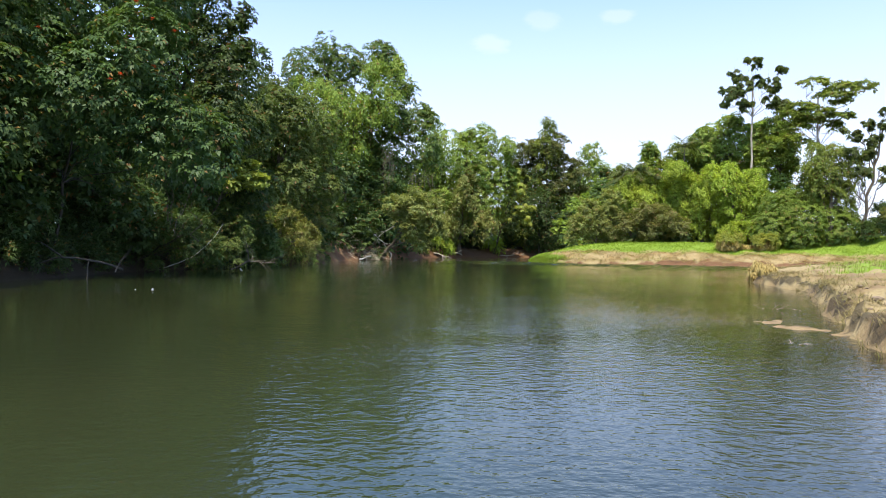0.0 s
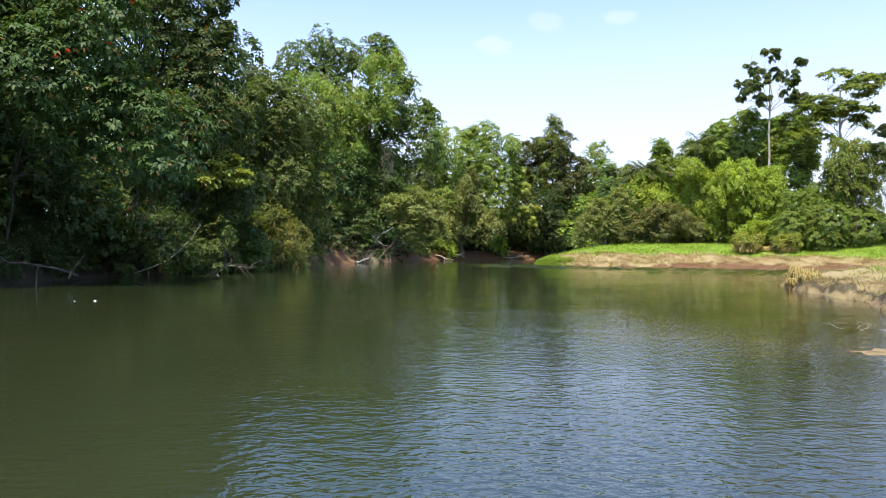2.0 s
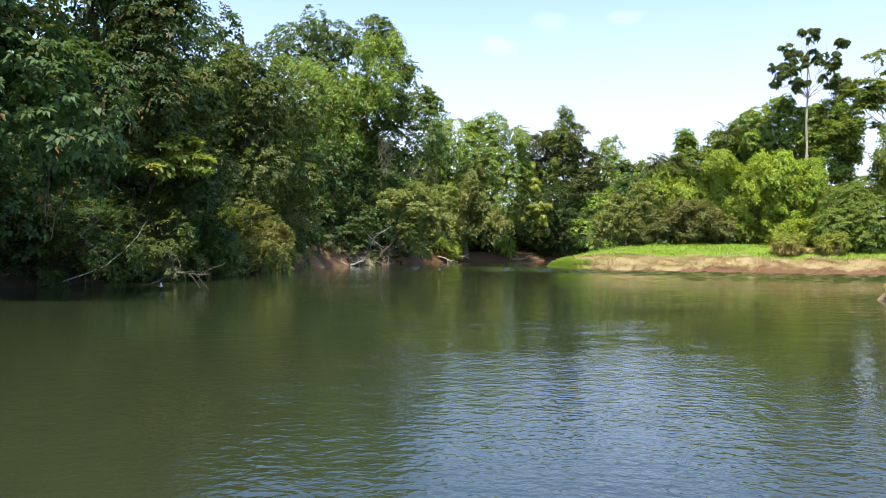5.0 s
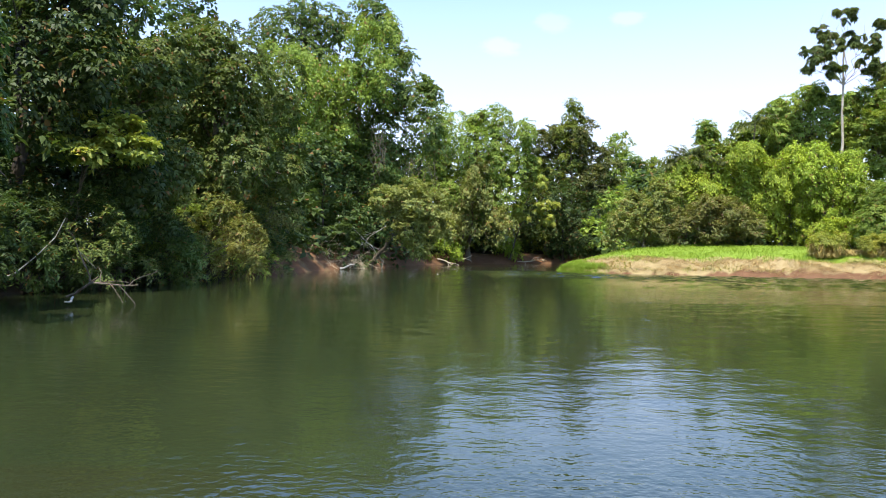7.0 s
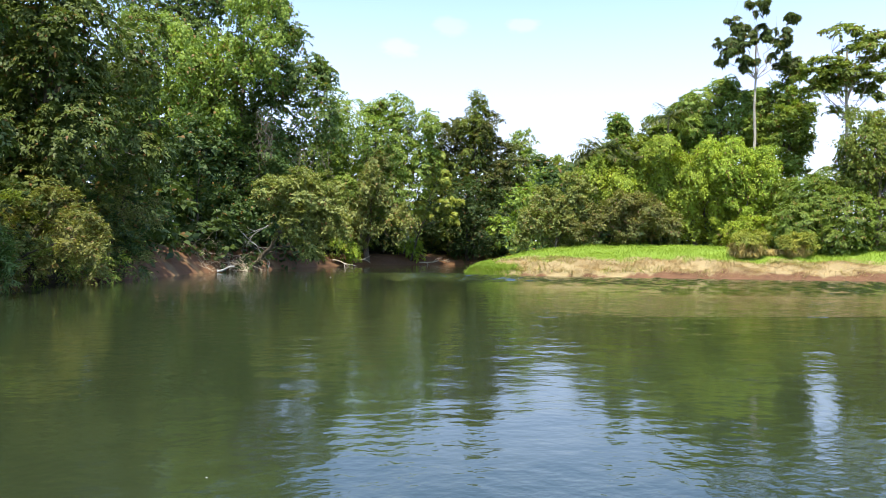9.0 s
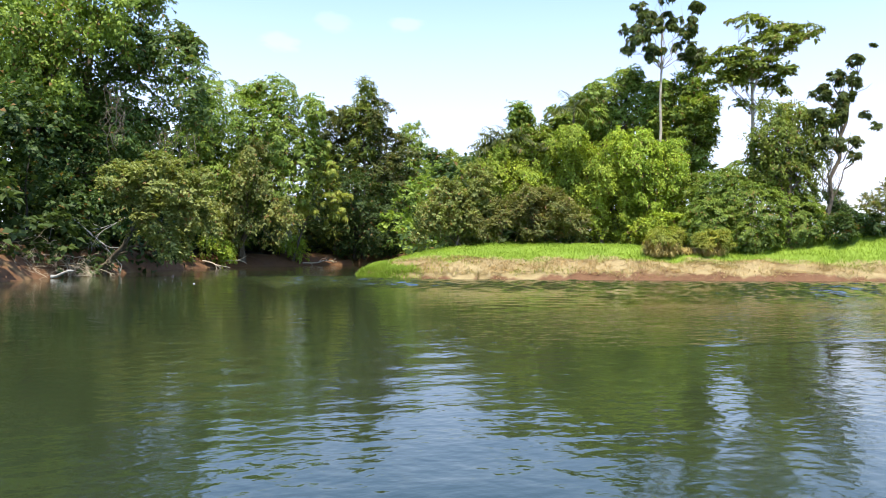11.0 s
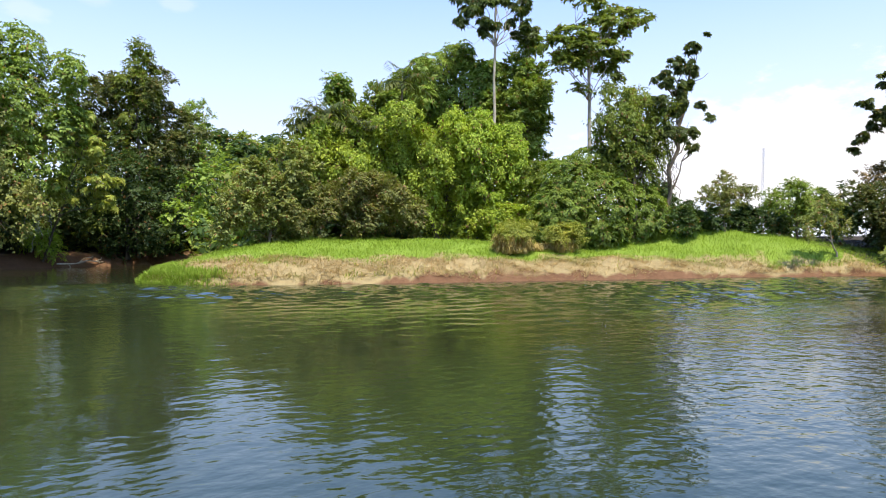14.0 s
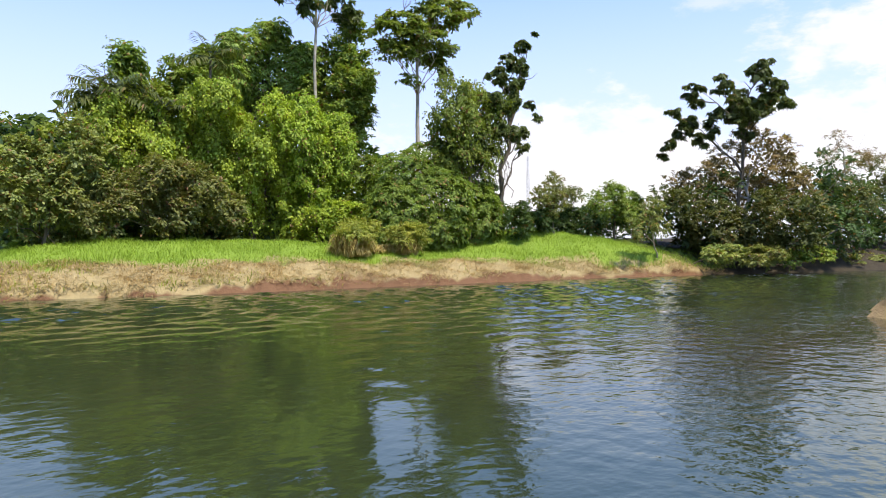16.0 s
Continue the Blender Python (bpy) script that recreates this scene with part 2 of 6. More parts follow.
# ---- the river's plan and the lie of the land ----
SHORE = [
    (-21.0, -60.0), (-23.1, -0.4), (-24.8, 34.2), (-25.8, 50.0), (-23.2, 60.0), (-22.1, 76.2), (-19.2, 89.9), (-17.3, 104.6), (-14.3, 113.0), (-12.1, 124.5),
    (-7.4, 135.0), (0.0, 143.4), (7.9, 148.2), (15.8, 152.3), (24.2, 153.9), (25.2, 148.7), (16.8, 136.1), (12.6, 121.4), (10.0, 110.9), (7.4, 103.0),
    (9.0, 99.3), (12.0, 96.6), (15.8, 94.7), (19.3, 93.4), (25.7, 91.3), (35.0, 88.5), (45.1, 85.9), (53.6, 82.6), (63.0, 78.1), (75.6, 72.0),
    (96.6, 64.7), (200.0, 45.0), (200.0, 25.0), (73.5, 55.2), (45.0, 60.0), (34.0, 63.2), (29.9, 63.7), (28.0, 63.3), (26.6, 61.9), (22.6, 55.8), (18.7, 49.4), (17.1, 45.3),
    (16.6, 40.0), (16.0, 34.8), (12.8, 26.9), (9.9, 19.6), (8.0, 13.8), (6.8, 8.0), (6.0, -60.0)]


def inland(x, y):
    """Metres from the water's edge, positive on land."""
    x, y = np.atleast_1d(np.asarray(x, float)), np.atleast_1d(np.asarray(y, float))
    best, inside = np.full(x.shape, 1e18), np.zeros(x.shape, bool)
    for (ax, ay), (bx, by) in zip(SHORE, SHORE[1:] + SHORE[:1]):
        dx, dy = bx - ax, by - ay
        t = np.clip(((x - ax) * dx + (y - ay) * dy) / (dx * dx + dy * dy), 0, 1)
        best = np.minimum(best, (x - ax - t * dx) ** 2 + (y - ay - t * dy) ** 2)
        cross = (ay > y) != (by > y)
        if ay != by:
            inside ^= cross & (x < ax + (y - ay) * dx / dy)
    return np.sqrt(best) * np.where(inside, -1, 1)


def ripple(x, y, s, k=0.0):
    """Smooth uneven field of about -1 to 1, s metres a wave."""
    a, b = x / s, y / s
    return (np.sin(a * 2.1 + 1.3 * np.sin(b * 1.7 + k) + k) + np.sin(b * 2.7 + 1.1 * np.sin(a * 1.9 + 2 * k))
            + 0.6 * np.sin((a + b) * 4.3 + k) + 0.5 * np.sin((a - b) * 6.1 + 3 * k)) / 2.6


def banks(x, y):
    near = (x > 2) & (y < 70 - 0.13 * (x - 30))
    left = ~near & (x < np.where(y > 104, 2 + (y - 104) * 0.38, 0))
    return near, left, ~near & ~left


def ground_z(x, y):
    x, y = np.atleast_1d(np.asarray(x, float)), np.atleast_1d(np.asarray(y, float))
    d = inland(x, y)
    d = d + 0.28 * ripple(x, y, 2.3) * np.clip(1.4 - np.abs(d) / 6, 0, 1) + 0.10 * ripple(x, y, 0.8, 2)
    near, left, far = banks(x, y)
    z = np.interp(d, [-8, -2, 0, 0.3, 1.3, 3, 5.5, 9, 16, 60], [-1.6, -0.6, -0.06, 0.42, 0.75, 1.4, 2.05, 2.7, 3.0, 3.6])
    swell = 1 - 0.20 * np.exp(-((x - 40) / 6) ** 2) + 0.38 * np.exp(-((x - 53) / 6.5) ** 2)
    z = np.where(z > 0.4, 0.4 + (z - 0.4) * swell, z)
    zl = np.interp(d, [-6, -2, 0, 0.6, 2.4, 6, 40], [-2.0, -1.0, -0.05, 0.5, 1.4, 2.0, 4.0])
    zn = np.interp(d, [-9, -3, 0, 0.16, 1.4, 5, 14], [-1.5, -0.30, -0.04, 0.48, 0.62, 0.95, 1.5])
    cut = np.clip((y - 84) / 8, 0, 1) * np.clip((135 - y) / 10, 0, 1)
    zl = zl + cut * 0.22 * ripple(x, y, 0.9, 6) * np.clip(d, 0, 1) + cut * np.interp(d, [0, 0.6, 2.4, 6, 12], [0, 0.15, 0.9, 1.3, 0.8])
    z = np.where(near, zn, np.where(left, zl, z))
    for bx, by, lx, ly in ((8.3, 20.2, 0.9, 2.0), (9.0, 18.5, 0.9, 1.1)):
        z = z + np.where(d < 0.2, np.maximum(-0.01 + 0.10 * ripple(x, y, 0.8, 4) - z, 0) * np.exp(-(((x - bx) / lx) ** 2 + ((y - by) / ly) ** 2) ** 2), 0)
    z = z + np.where(near & (d > 0.1), 0.10 * ripple(x, y, 0.7, 5) + 0.14 * ripple(x, y, 1.5, 8), 0.0)
    return z + np.where(d > 0.2, 0.09 * ripple(x, y, 1.6, 1) + 0.12 * ripple(x, y, 5, 3), 0.0)


def z_at(x, y):
    return float(ground_z(x, y)[0])


def mesh_of(name, verts, faces, mat, smooth=False):
    me = bpy.data.meshes.new(name)
    verts, faces = np.asarray(verts, np.float32), np.asarray(faces, np.int32)
    k = faces.shape[1]
    me.vertices.add(len(verts))
    me.vertices.foreach_set("co", verts.ravel())
    me.loops.add(faces.size)
    me.loops.foreach_set("vertex_index", faces.ravel())
    me.polygons.add(len(faces))
    me.polygons.foreach_set("loop_start", np.arange(0, faces.size, k, dtype=np.int32))
    me.polygons.foreach_set("loop_total", np.full(len(faces), k, np.int32))
    if smooth:
        me.polygons.foreach_set("use_smooth", np.ones(len(faces), bool))
    me.update(calc_edges=True)
    me.materials.append(mat)
    return me


def part(name, me, parent, label=""):
    ob = new(name, me)
    ob.parent = parent
    ob.matrix_parent_inverse = parent.matrix_basis.inverted()
    return tagged(ob, label)


def thing(name, x, y, z, label, category, group="", kind=""):
    ob = new(name)
    ob.empty_display_size = 0.3
    ob.matrix_basis = pose(x, y, z)
    return tagged(ob, label, category, group, kind)


def steps(*spans):
    out = []
    for a, b, s in spans:
        out += list(np.arange(a, b - 1e-6, s))
    return np.array(out + [spans[-1][1]])


def grid_mesh(name, xs, ys, zfun, mat):
    gx, gy = np.meshgrid(xs, ys)
    v = np.stack([gx.ravel(), gy.ravel(), zfun(gx.ravel(), gy.ravel())], 1)
    nx, ny = len(xs), len(ys)
    i = (np.arange(ny - 1)[:, None] * nx + np.arange(nx - 1)[None]).ravel()
    return mesh_of(name, v, np.stack([i, i + 1, i + nx + 1, i + nx], 1), mat, True), v


def build_ground():
    xs = steps((-3000, -400, 650), (-400, -40, 30), (-40, -29, 2.5), (-29, -14, 0.8), (-14, 5, 1.6), (5, 6, 0.5), (6, 18, 0.25), (18, 66, 0.5), (66, 110, 2), (110, 250, 10), (250, 3250, 600))
    ys = steps((-1500, -60, 240), (-60, 8, 1.5), (8, 12, 0.6), (12, 30, 0.3), (30, 64, 0.6), (64, 80, 1.2), (80, 106, 0.4), (106, 165, 1.5), (165, 300, 9), (300, 4500, 600))
    me, v = grid_mesh("ground", xs, ys, ground_z, SOIL)
    x, y, z = v.T
    d = inland(x, y)
    near, left, far = banks(x, y)
    j = ripple(x, y, 1.9, 4) * 0.35
    sand = np.clip(0.5 + (z - 0.55 + j * 1.0 + 0.25 * ripple(x, y, 0.9, 6)) * 1.3 + 0.6 * np.clip((24 - x) / 5, 0, 1) + 0.35 * np.clip((x - 41) / 4, 0, 1), 0, 1)
    sand = np.where(left, np.clip(0.25 + j, 0, 0.45), sand)
    sand = np.where(near, np.clip(0.52 + 0.25 * ripple(x, y, 1.4, 2) + 0.3 * ripple(x, y, 4.0, 1) + 0.1, 0.50, 1), sand)
    sand = np.where(near & (z < 0.12), 0.53, sand)
    green = np.where(far, np.clip(0.5 + 0.5 * np.clip((ripple(x, y, 2.6, 3) - 0.1) * 1.6, 0, 1) * np.clip((23 - x) / 4, 0, 1) + (d - 4.2 + j * 4 + 2.0 * np.clip((x - 44) / 6, 0, 1)) * 0.5, 0, 1), 0)
    green = np.where(near, np.clip(0.42 + (d - 5 + j * 6) * 0.25, 0, 1), green)
    # for y < 80 and x > 58 the litter tone reaches the waterline as painted shade
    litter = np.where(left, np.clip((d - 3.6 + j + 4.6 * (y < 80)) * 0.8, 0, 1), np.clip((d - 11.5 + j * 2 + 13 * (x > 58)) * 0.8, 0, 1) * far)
    # undercut face: dark soil, with the overhang's shade painted in
    litter = np.where(near & (d < 0.42 + 0.3 * j) & (z > 0.03), 0.56, litter)
    col = np.stack([sand, green, litter, np.ones_like(x)], 1).astype(np.float32)
    at = me.attributes.new("cover", "FLOAT_COLOR", "POINT")
    at.data.foreach_set("color", col.ravel())
    tagged(new("ground", me), "river banks of red soil, sand, dry grass and forest litter, with bank shade painted in", "ground", kind="structure")


def build_water():
    xs = steps((-40, -12, 2), (-12, 66, 0.32), (66, 110, 2.5), (110, 205, 10))
    ys = steps((-62, 18, 2), (18, 106, 0.32), (106, 190, 2.5))

    def waves(x, y):
        """Short wind chop: slight in the open river, lively in the fast water along the outer bank, calm in the lee of the forest."""
        d = -inland(x, y)
        open_water = np.clip((x + 12) / 10, 0, 1) * np.clip((y - 18) / 14, 0, 1) * np.clip((104 - y) / 3, 0, 1) * np.clip((d - 0.2) / 1.5, 0, 1)
        fast = np.clip((19 - d) / 9, 0, 1) * np.clip((y - 66) / 8, 0, 1) * np.clip((x + 6) / 8, 0, 1)
        level = open_water * np.clip((66 - x) / 4, 0, 1) * (CHOP[0] * (0.85 + 0.3 * ripple(x, y, 9.0, 2)) + CHOP[1] * fast)
        rough = np.random.default_rng(5)
        z = 0 * x
        for _ in range(26):
            a, lam = rough.normal() * 0.85 + 1.75, rough.uniform(0.75, 1.6)
            z = z + 0.0097 * lam * np.sin((x * math.cos(a) + y * math.sin(a)) * 2 * math.pi / lam + rough.uniform(0, 6.3))
        return z * level
    me, v = grid_mesh("river_water", xs, ys, waves, WATER)
    x, y, z = v.T
    d = -inland(x, y)
    near, left, far = banks(x, y)
    near = (y < 64) & (x > 0)
    right = np.clip((x + 6) / 14, 0, 1) * (y < 66)
    shoal = np.clip(1.3 - d / 8.5, 0, 1) * right * near
    bar = 0.95 * np.exp(-(((x - 16.5) / 7) ** 2 + ((y - 66.0) / 5.0) ** 2))
    silt = 0.25 * np.clip(1 - (x + 4) / 8, 0, 1) * (y < 30)
    inlet = 0.7 * np.clip((y - 108) / 12, 0, 1)
    at = me.attributes.new("shoal", "FLOAT", "POINT")
    at.data.foreach_set("value", np.clip(shoal + bar + inlet + silt, 0, 1).astype(np.float32))
    fard = np.where((y > 55) & (x > -6), d, 40)
    chop = 0.9 + 1.8 * np.clip((17 - fard) / 9, 0, 1) * np.clip((114 - y) / 10, 0, 1) * np.clip((x + 16) / 10, 0, 1)
    ac = me.attributes.new("chop", "FLOAT", "POINT")
    ac.data.foreach_set("value", chop.astype(np.float32))
    fine = 0.35 + 1.5 * np.clip((42 - y) / 18, 0, 1) * np.clip((x + 12) / 8, 0, 1)
    af = me.attributes.new("fine", "FLOAT", "POINT")
    af.data.foreach_set("value", fine.astype(np.float32))
    tagged(new("river_water", me), "murky green river with small wind ripples", "water", kind="structure")


build_ground()
build_water()

# ---- foliage ----
RNG = np.random.default_rng(11)


def unit(v):
    return v / np.maximum(np.linalg.norm(v, axis=1, keepdims=True), 1e-9)


def leaves(base, direction, normal, length, width, droop=0.12):
    """One folded, pointed blade for each row: base, tip and two sides."""
    side = unit(np.cross(direction, normal))
    up = np.cross(side, direction)
    L, W = length[:, None], width[:, None]
    mid = base + direction * L * 0.45
    a = mid + side * W * 0.5 + up * W * 0.22
    b = mid - side * W * 0.5 + up * W * 0.22
    tip = base + direction * L - np.array([0, 0, 1.0]) * L * droop
    n = len(base)
    v = np.stack([base, a, tip, b], 1).reshape(-1, 3)
    return v, np.arange(4 * n).reshape(-1, 4)


def sprays(lobes, count, style, size, face=(0.3, -0.9)):
    """Leaf sprays over clumps that sit on the lobes: places, ways out, all for about count leaves."""
    lobes = np.asarray(lobes, float)
    c, r = lobes[:, :3], lobes[:, 3:6]
    area = (r[:, 0] * r[:, 1] + r[:, 0] * r[:, 2] + r[:, 1] * r[:, 2])
    per = {"spray": 7, "rosette": 12, "hang": 9, "tier": 7, "fine": 8, "curtain": 14, "canopy": 8}[style]
    k = max(1, count // per)
    which = RNG.choice(len(lobes), k, p=area / area.sum())
    # clumps on each lobe
    m = 24 if style == "curtain" else 16
    cd = unit(RNG.normal(size=(len(lobes), m, 3)).reshape(-1, 3) + (0, 0, 0.35)).reshape(len(lobes), m, 3)
    cr = RNG.uniform(0.15, 0.36, (len(lobes), m))
    pick = RNG.integers(0, m, k)
    d0 = cd[which, pick]
    rr = r[which]
    cc = c[which] + d0 * rr * 0.74
    sr = cr[which, pick][:, None] * rr.mean(1, keepdims=True)
    if style == "tier":
        sr = sr * np.array([1.3, 1.3, 0.35])
    d1 = unit(RNG.normal(size=(k, 3)) * 0.8 + d0 * 0.9 + (0, 0, 0.6))
    p = cc + d1 * sr * RNG.uniform(0.7, 1.06, (k, 1)) * np.array([1.0, 1.0, 0.85])
    if style == "canopy":
        # an even, closed skin of leaf fans over the lobe, a little lumpy
        d1 = unit(RNG.normal(size=(k, 3)) + (0, 0, 0.3))
        lump = 0.06 * np.sin(d1[:, :1] * 9 + which[:, None]) + 0.06 * np.sin(d1[:, 1:2] * 8 + d1[:, 2:] * 7 + 2.0 * which[:, None])
        p = c[which] + d1 * rr * (0.93 + lump + RNG.uniform(-0.05, 0.05, (k, 1)))
    # thin what lies deep inside another lobe, or on the side away from the water
    keep = np.ones(k, bool)
    for i in range(len(lobes)):
        q = (((p - c[i]) / r[i]) ** 2).sum(1)
        keep &= (q > 0.36) | (which == i) | (RNG.random(k) < 0.12)
    out = unit((p - c[which]) / rr)
    away = out[:, 0] * face[0] + out[:, 1] * face[1]
    keep &= (away > -0.25) | (RNG.random(k) < 0.45)
    return p[keep], out[keep], d1[keep], per


def crown(lobes, count, style, size, face):
    p, out, d1, per = sprays(lobes, count, style, size, face)
    k = len(p)
    jit = RNG.normal(size=(k, 3))
    upv = np.array([0, 0, 1.0])
    if style == "rosette":
        tw = unit(d1 * 0.5 + out * 0.6 + upv * 0.7 + jit * 0.25)
        ref = unit(np.cross(tw, unit(jit + (0.1, 0.2, 0.3))))
        ref2 = np.cross(tw, ref)
        ang = np.arange(per) * (2 * math.pi / per)
        ang = ang[None] + RNG.uniform(0, 0.5, (k, per))
        rad = ref[:, None] * np.cos(ang)[..., None] + ref2[:, None] * np.sin(ang)[..., None]
        dr = (rad + tw[:, None] * RNG.uniform(-0.25, 0.45, (k, per, 1)) - upv * 0.22).reshape(-1, 3)
        base = np.repeat(p, per, 0)
        nrm = np.repeat(tw, per, 0)
        ln = size * RNG.uniform(0.75, 1.2, k * per)
        wd = ln * 0.46
        droop = 0.25
    elif style == "canopy":
        # fans of drooping leaves that face the light
        tw = unit(out * 0.75 + upv * 0.75 + jit * 0.22)
        ref = unit(np.cross(tw, unit(jit + (0.1, 0.2, 0.3))))
        ref2 = np.cross(tw, ref)
        ang = np.arange(per)[None] * (2 * math.pi / per) + RNG.uniform(0, 0.7, (k, per))
        rad = ref[:, None] * np.cos(ang)[..., None] + ref2[:, None] * np.sin(ang)[..., None]
        dr = (rad + tw[:, None] * RNG.uniform(-0.1, 0.5, (k, per, 1)) - upv * 0.25).reshape(-1, 3)
        base = np.repeat(p, per, 0) + rad.reshape(-1, 3) * size * 0.25
        nrm = np.repeat(tw, per, 0) + RNG.normal(size=(k * per, 3)) * 0.18
        ln = size * RNG.uniform(0.7, 1.2, k * per)
        wd = ln * 0.5
        droop = 0.22
    elif style == "curtain":
        # creepers: strands that lie over the crown and then fall, leaf over leaf
        s = ((np.arange(per) + 0.5) / per)[None, :, None]
        flat = unit(out * np.array([1.0, 1.0, 0.15]) + jit * 0.25)
        reach = size * RNG.uniform(1.0, 4.0, (k, 1, 1))
        base = p[:, None] + flat[:, None] * np.sqrt(s) * size * RNG.uniform(0.8, 2.6, (k, 1, 1)) - upv * (s ** 1.3) * reach + RNG.normal(size=(k, per, 3)) * size * 0.5
        dr = (flat[:, None] * 0.25 - upv * 0.35 + RNG.normal(size=(k, per, 3)) * 0.6).reshape(-1, 3)
        nrm = (flat[:, None] * 0.85 + upv * 0.6 + RNG.normal(size=(k, per, 3)) * 0.3).reshape(-1, 3)
        base = base.reshape(-1, 3)
        ln = size * RNG.uniform(0.6, 1.2, k * per)
        wd = ln * 0.72
        droop = 0.2
    else:
        fall = {"spray": 0.15, "hang": 0.75, "tier": 0.05, "fine": 0.35}[style]
        tw = unit(out * 0.7 + d1 * 0.5 + jit * 0.38 - upv * fall)
        if style == "tier":
            tw = unit(tw * np.array([1, 1, 0.25]))
        side = unit(np.cross(tw, unit(upv + jit * 0.35)))
        s = (np.arange(per) / per)[None, :, None]
        alt = np.where(np.arange(per) % 2, 1.0, -1.0)[None, :, None]
        reach = size * (2.2 if style != "hang" else 3.0)
        base = p[:, None] + tw[:, None] * s * reach * RNG.uniform(0.7, 1.2, (k, 1, 1)) - upv * s ** 2 * size * 0.6
        dr = tw[:, None] * 0.55 + side[:, None] * alt * 0.85 + RNG.normal(size=(k, per, 3)) * 0.28 - upv * 0.18
        nrm = (upv * 0.9 + out[:, None] * 0.7 + RNG.normal(size=(k, per, 3)) * 0.38)
        base, dr, nrm = base.reshape(-1, 3), dr.reshape(-1, 3), nrm.reshape(-1, 3)
        ln = size * RNG.uniform(0.65, 1.25, k * per)
        wd = ln * (0.30 if style == "fine" else 0.64 if style == "hang" else 0.6)
        droop = 0.15
    v1, f1 = leaves(base, unit(dr), unit(nrm), ln, wd, droop)
    # older shaded leaves within, larger and fewer
    lob = np.asarray(lobes, float)
    ni = max(20, len(base) // (8 if size > 0.3 else 12))
    w = RNG.choice(len(lob), ni)
    q = unit(RNG.normal(size=(ni, 3))) * RNG.uniform(0.15, 0.66, (ni, 1))
    if style in ("tier", "rosette", "fine"):
        ni = 0
    b2 = (lob[w, :3] + q * lob[w, 3:6])[:ni]
    if ni:
        l2 = np.minimum(size * 1.35, lob[w, 3:6].min(1) * 0.5) * RNG.uniform(0.7, 1.2, ni)
        v2, f2 = leaves(b2, unit(RNG.normal(size=(ni, 3))), unit(RNG.normal(size=(ni, 3))), l2, l2 * 0.7)
        return np.concatenate([v1, v2]), np.concatenate([f1, f2 + len(v1)])
    return v1, f1


def tube(pts, radii, sides=7):
    """A tapered limb through the points."""
    pts = np.asarray(pts, float)
    n = len(pts)
    tan = unit(np.gradient(pts, axis=0))
    ref = np.array([1.0, 0.2, 0.1])
    a = unit(np.cross(tan, ref))
    b = np.cross(tan, a)
    ang = np.arange(sides) * 2 * math.pi / sides
    ring = a[:, None] * np.cos(ang)[None, :, None] + b[:, None] * np.sin(ang)[None, :, None]
    v = (pts[:, None] + ring * np.asarray(radii)[:, None, None]).reshape(-1, 3)
    i = np.arange(n - 1)[:, None] * sides
    j = np.arange(sides)[None]
    f = np.stack([i + j, i + (j + 1) % sides, i + sides + (j + 1) % sides, i + sides + j], -1).reshape(-1, 4)
    return v, f


def joined(pieces):
    vs, fs, o = [], [], 0
    for v, f in pieces:
        vs.append(v)
        fs.append(f + o)
        o += len(v)
    return np.concatenate(vs), np.concatenate(fs)


def bend(a, b, sag, n=7, wob=0.12):
    """A slightly crooked line from a to b that rises early."""
    a, b = np.asarray(a, float), np.asarray(b, float)
    t = np.linspace(0, 1, n)[:, None]
    p = a + (b - a) * t
    L = np.linalg.norm(b - a)
    p[:, 2] += sag * L * np.sin(t[:, 0] * math.pi)
    w = RNG.normal(size=(n, 3)) * wob * L / n
    w[0] = w[-1] = 0
    return p + w


def ashore(x, y, gap=1.0):
    """The nearest place to x, y that lies on dry land by that gap."""
    for _ in range(60):
        d = float(inland(x, y)[0])
        if d >= gap:
            break
        gx = float((inland(x + 0.3, y) - inland(x - 0.3, y))[0])
        gy = float((inland(x, y + 0.3) - inland(x, y - 0.3))[0])
        n = math.hypot(gx, gy) or 1.0
        x, y = x + gx / n * 0.5, y + gy / n * 0.5
    return x, y


def trunk_mesh(base, lobes, r, mat, fork=0.45, limbs=12):
    lob = np.asarray(lobes, float)
    ctr = np.average(lob[:, :3], axis=0, weights=lob[:, 3])
    top = lob[np.argmax(lob[:, 2])][:3]
    z0 = base[2] - 0.3
    head = ctr * 0.55 + top * 0.45
    stem = bend((base[0], base[1], z0), head, 0.02, 9, 0.10 if fork < 0.6 else 0.025)
    rad = r * np.linspace(1.0, 0.35, 9)
    rad[0] *= 1.5
    pieces = [tube(stem, rad, 9)]
    order = np.argsort(-lob[:, 3])[:limbs]
    for i in order:
        tgt = lob[i, :3]
        t = min(0.92, max(fork, 0.9 * (tgt[2] - z0) / max(head[2] - z0, 0.5) - 0.12))
        s = stem[int(t * 8)]
        arm = bend(s, tgt, 0.06, 6, 0.25)
        ra = r * (0.38 if fork < 0.6 else 0.22)
        pieces.append(tube(arm, ra * np.linspace(1, 0.25, 6), 6))
        for _ in range(3):
            e = tgt + RNG.normal(size=3) * lob[i, 3:6] * 0.55
            pieces.append(tube(bend(arm[3], e, 0.04, 4, 0.25), ra * np.linspace(0.5, 0.12, 4), 5))
    v, f = joined(pieces)
    return mesh_of("trunk", v, f, mat, True)


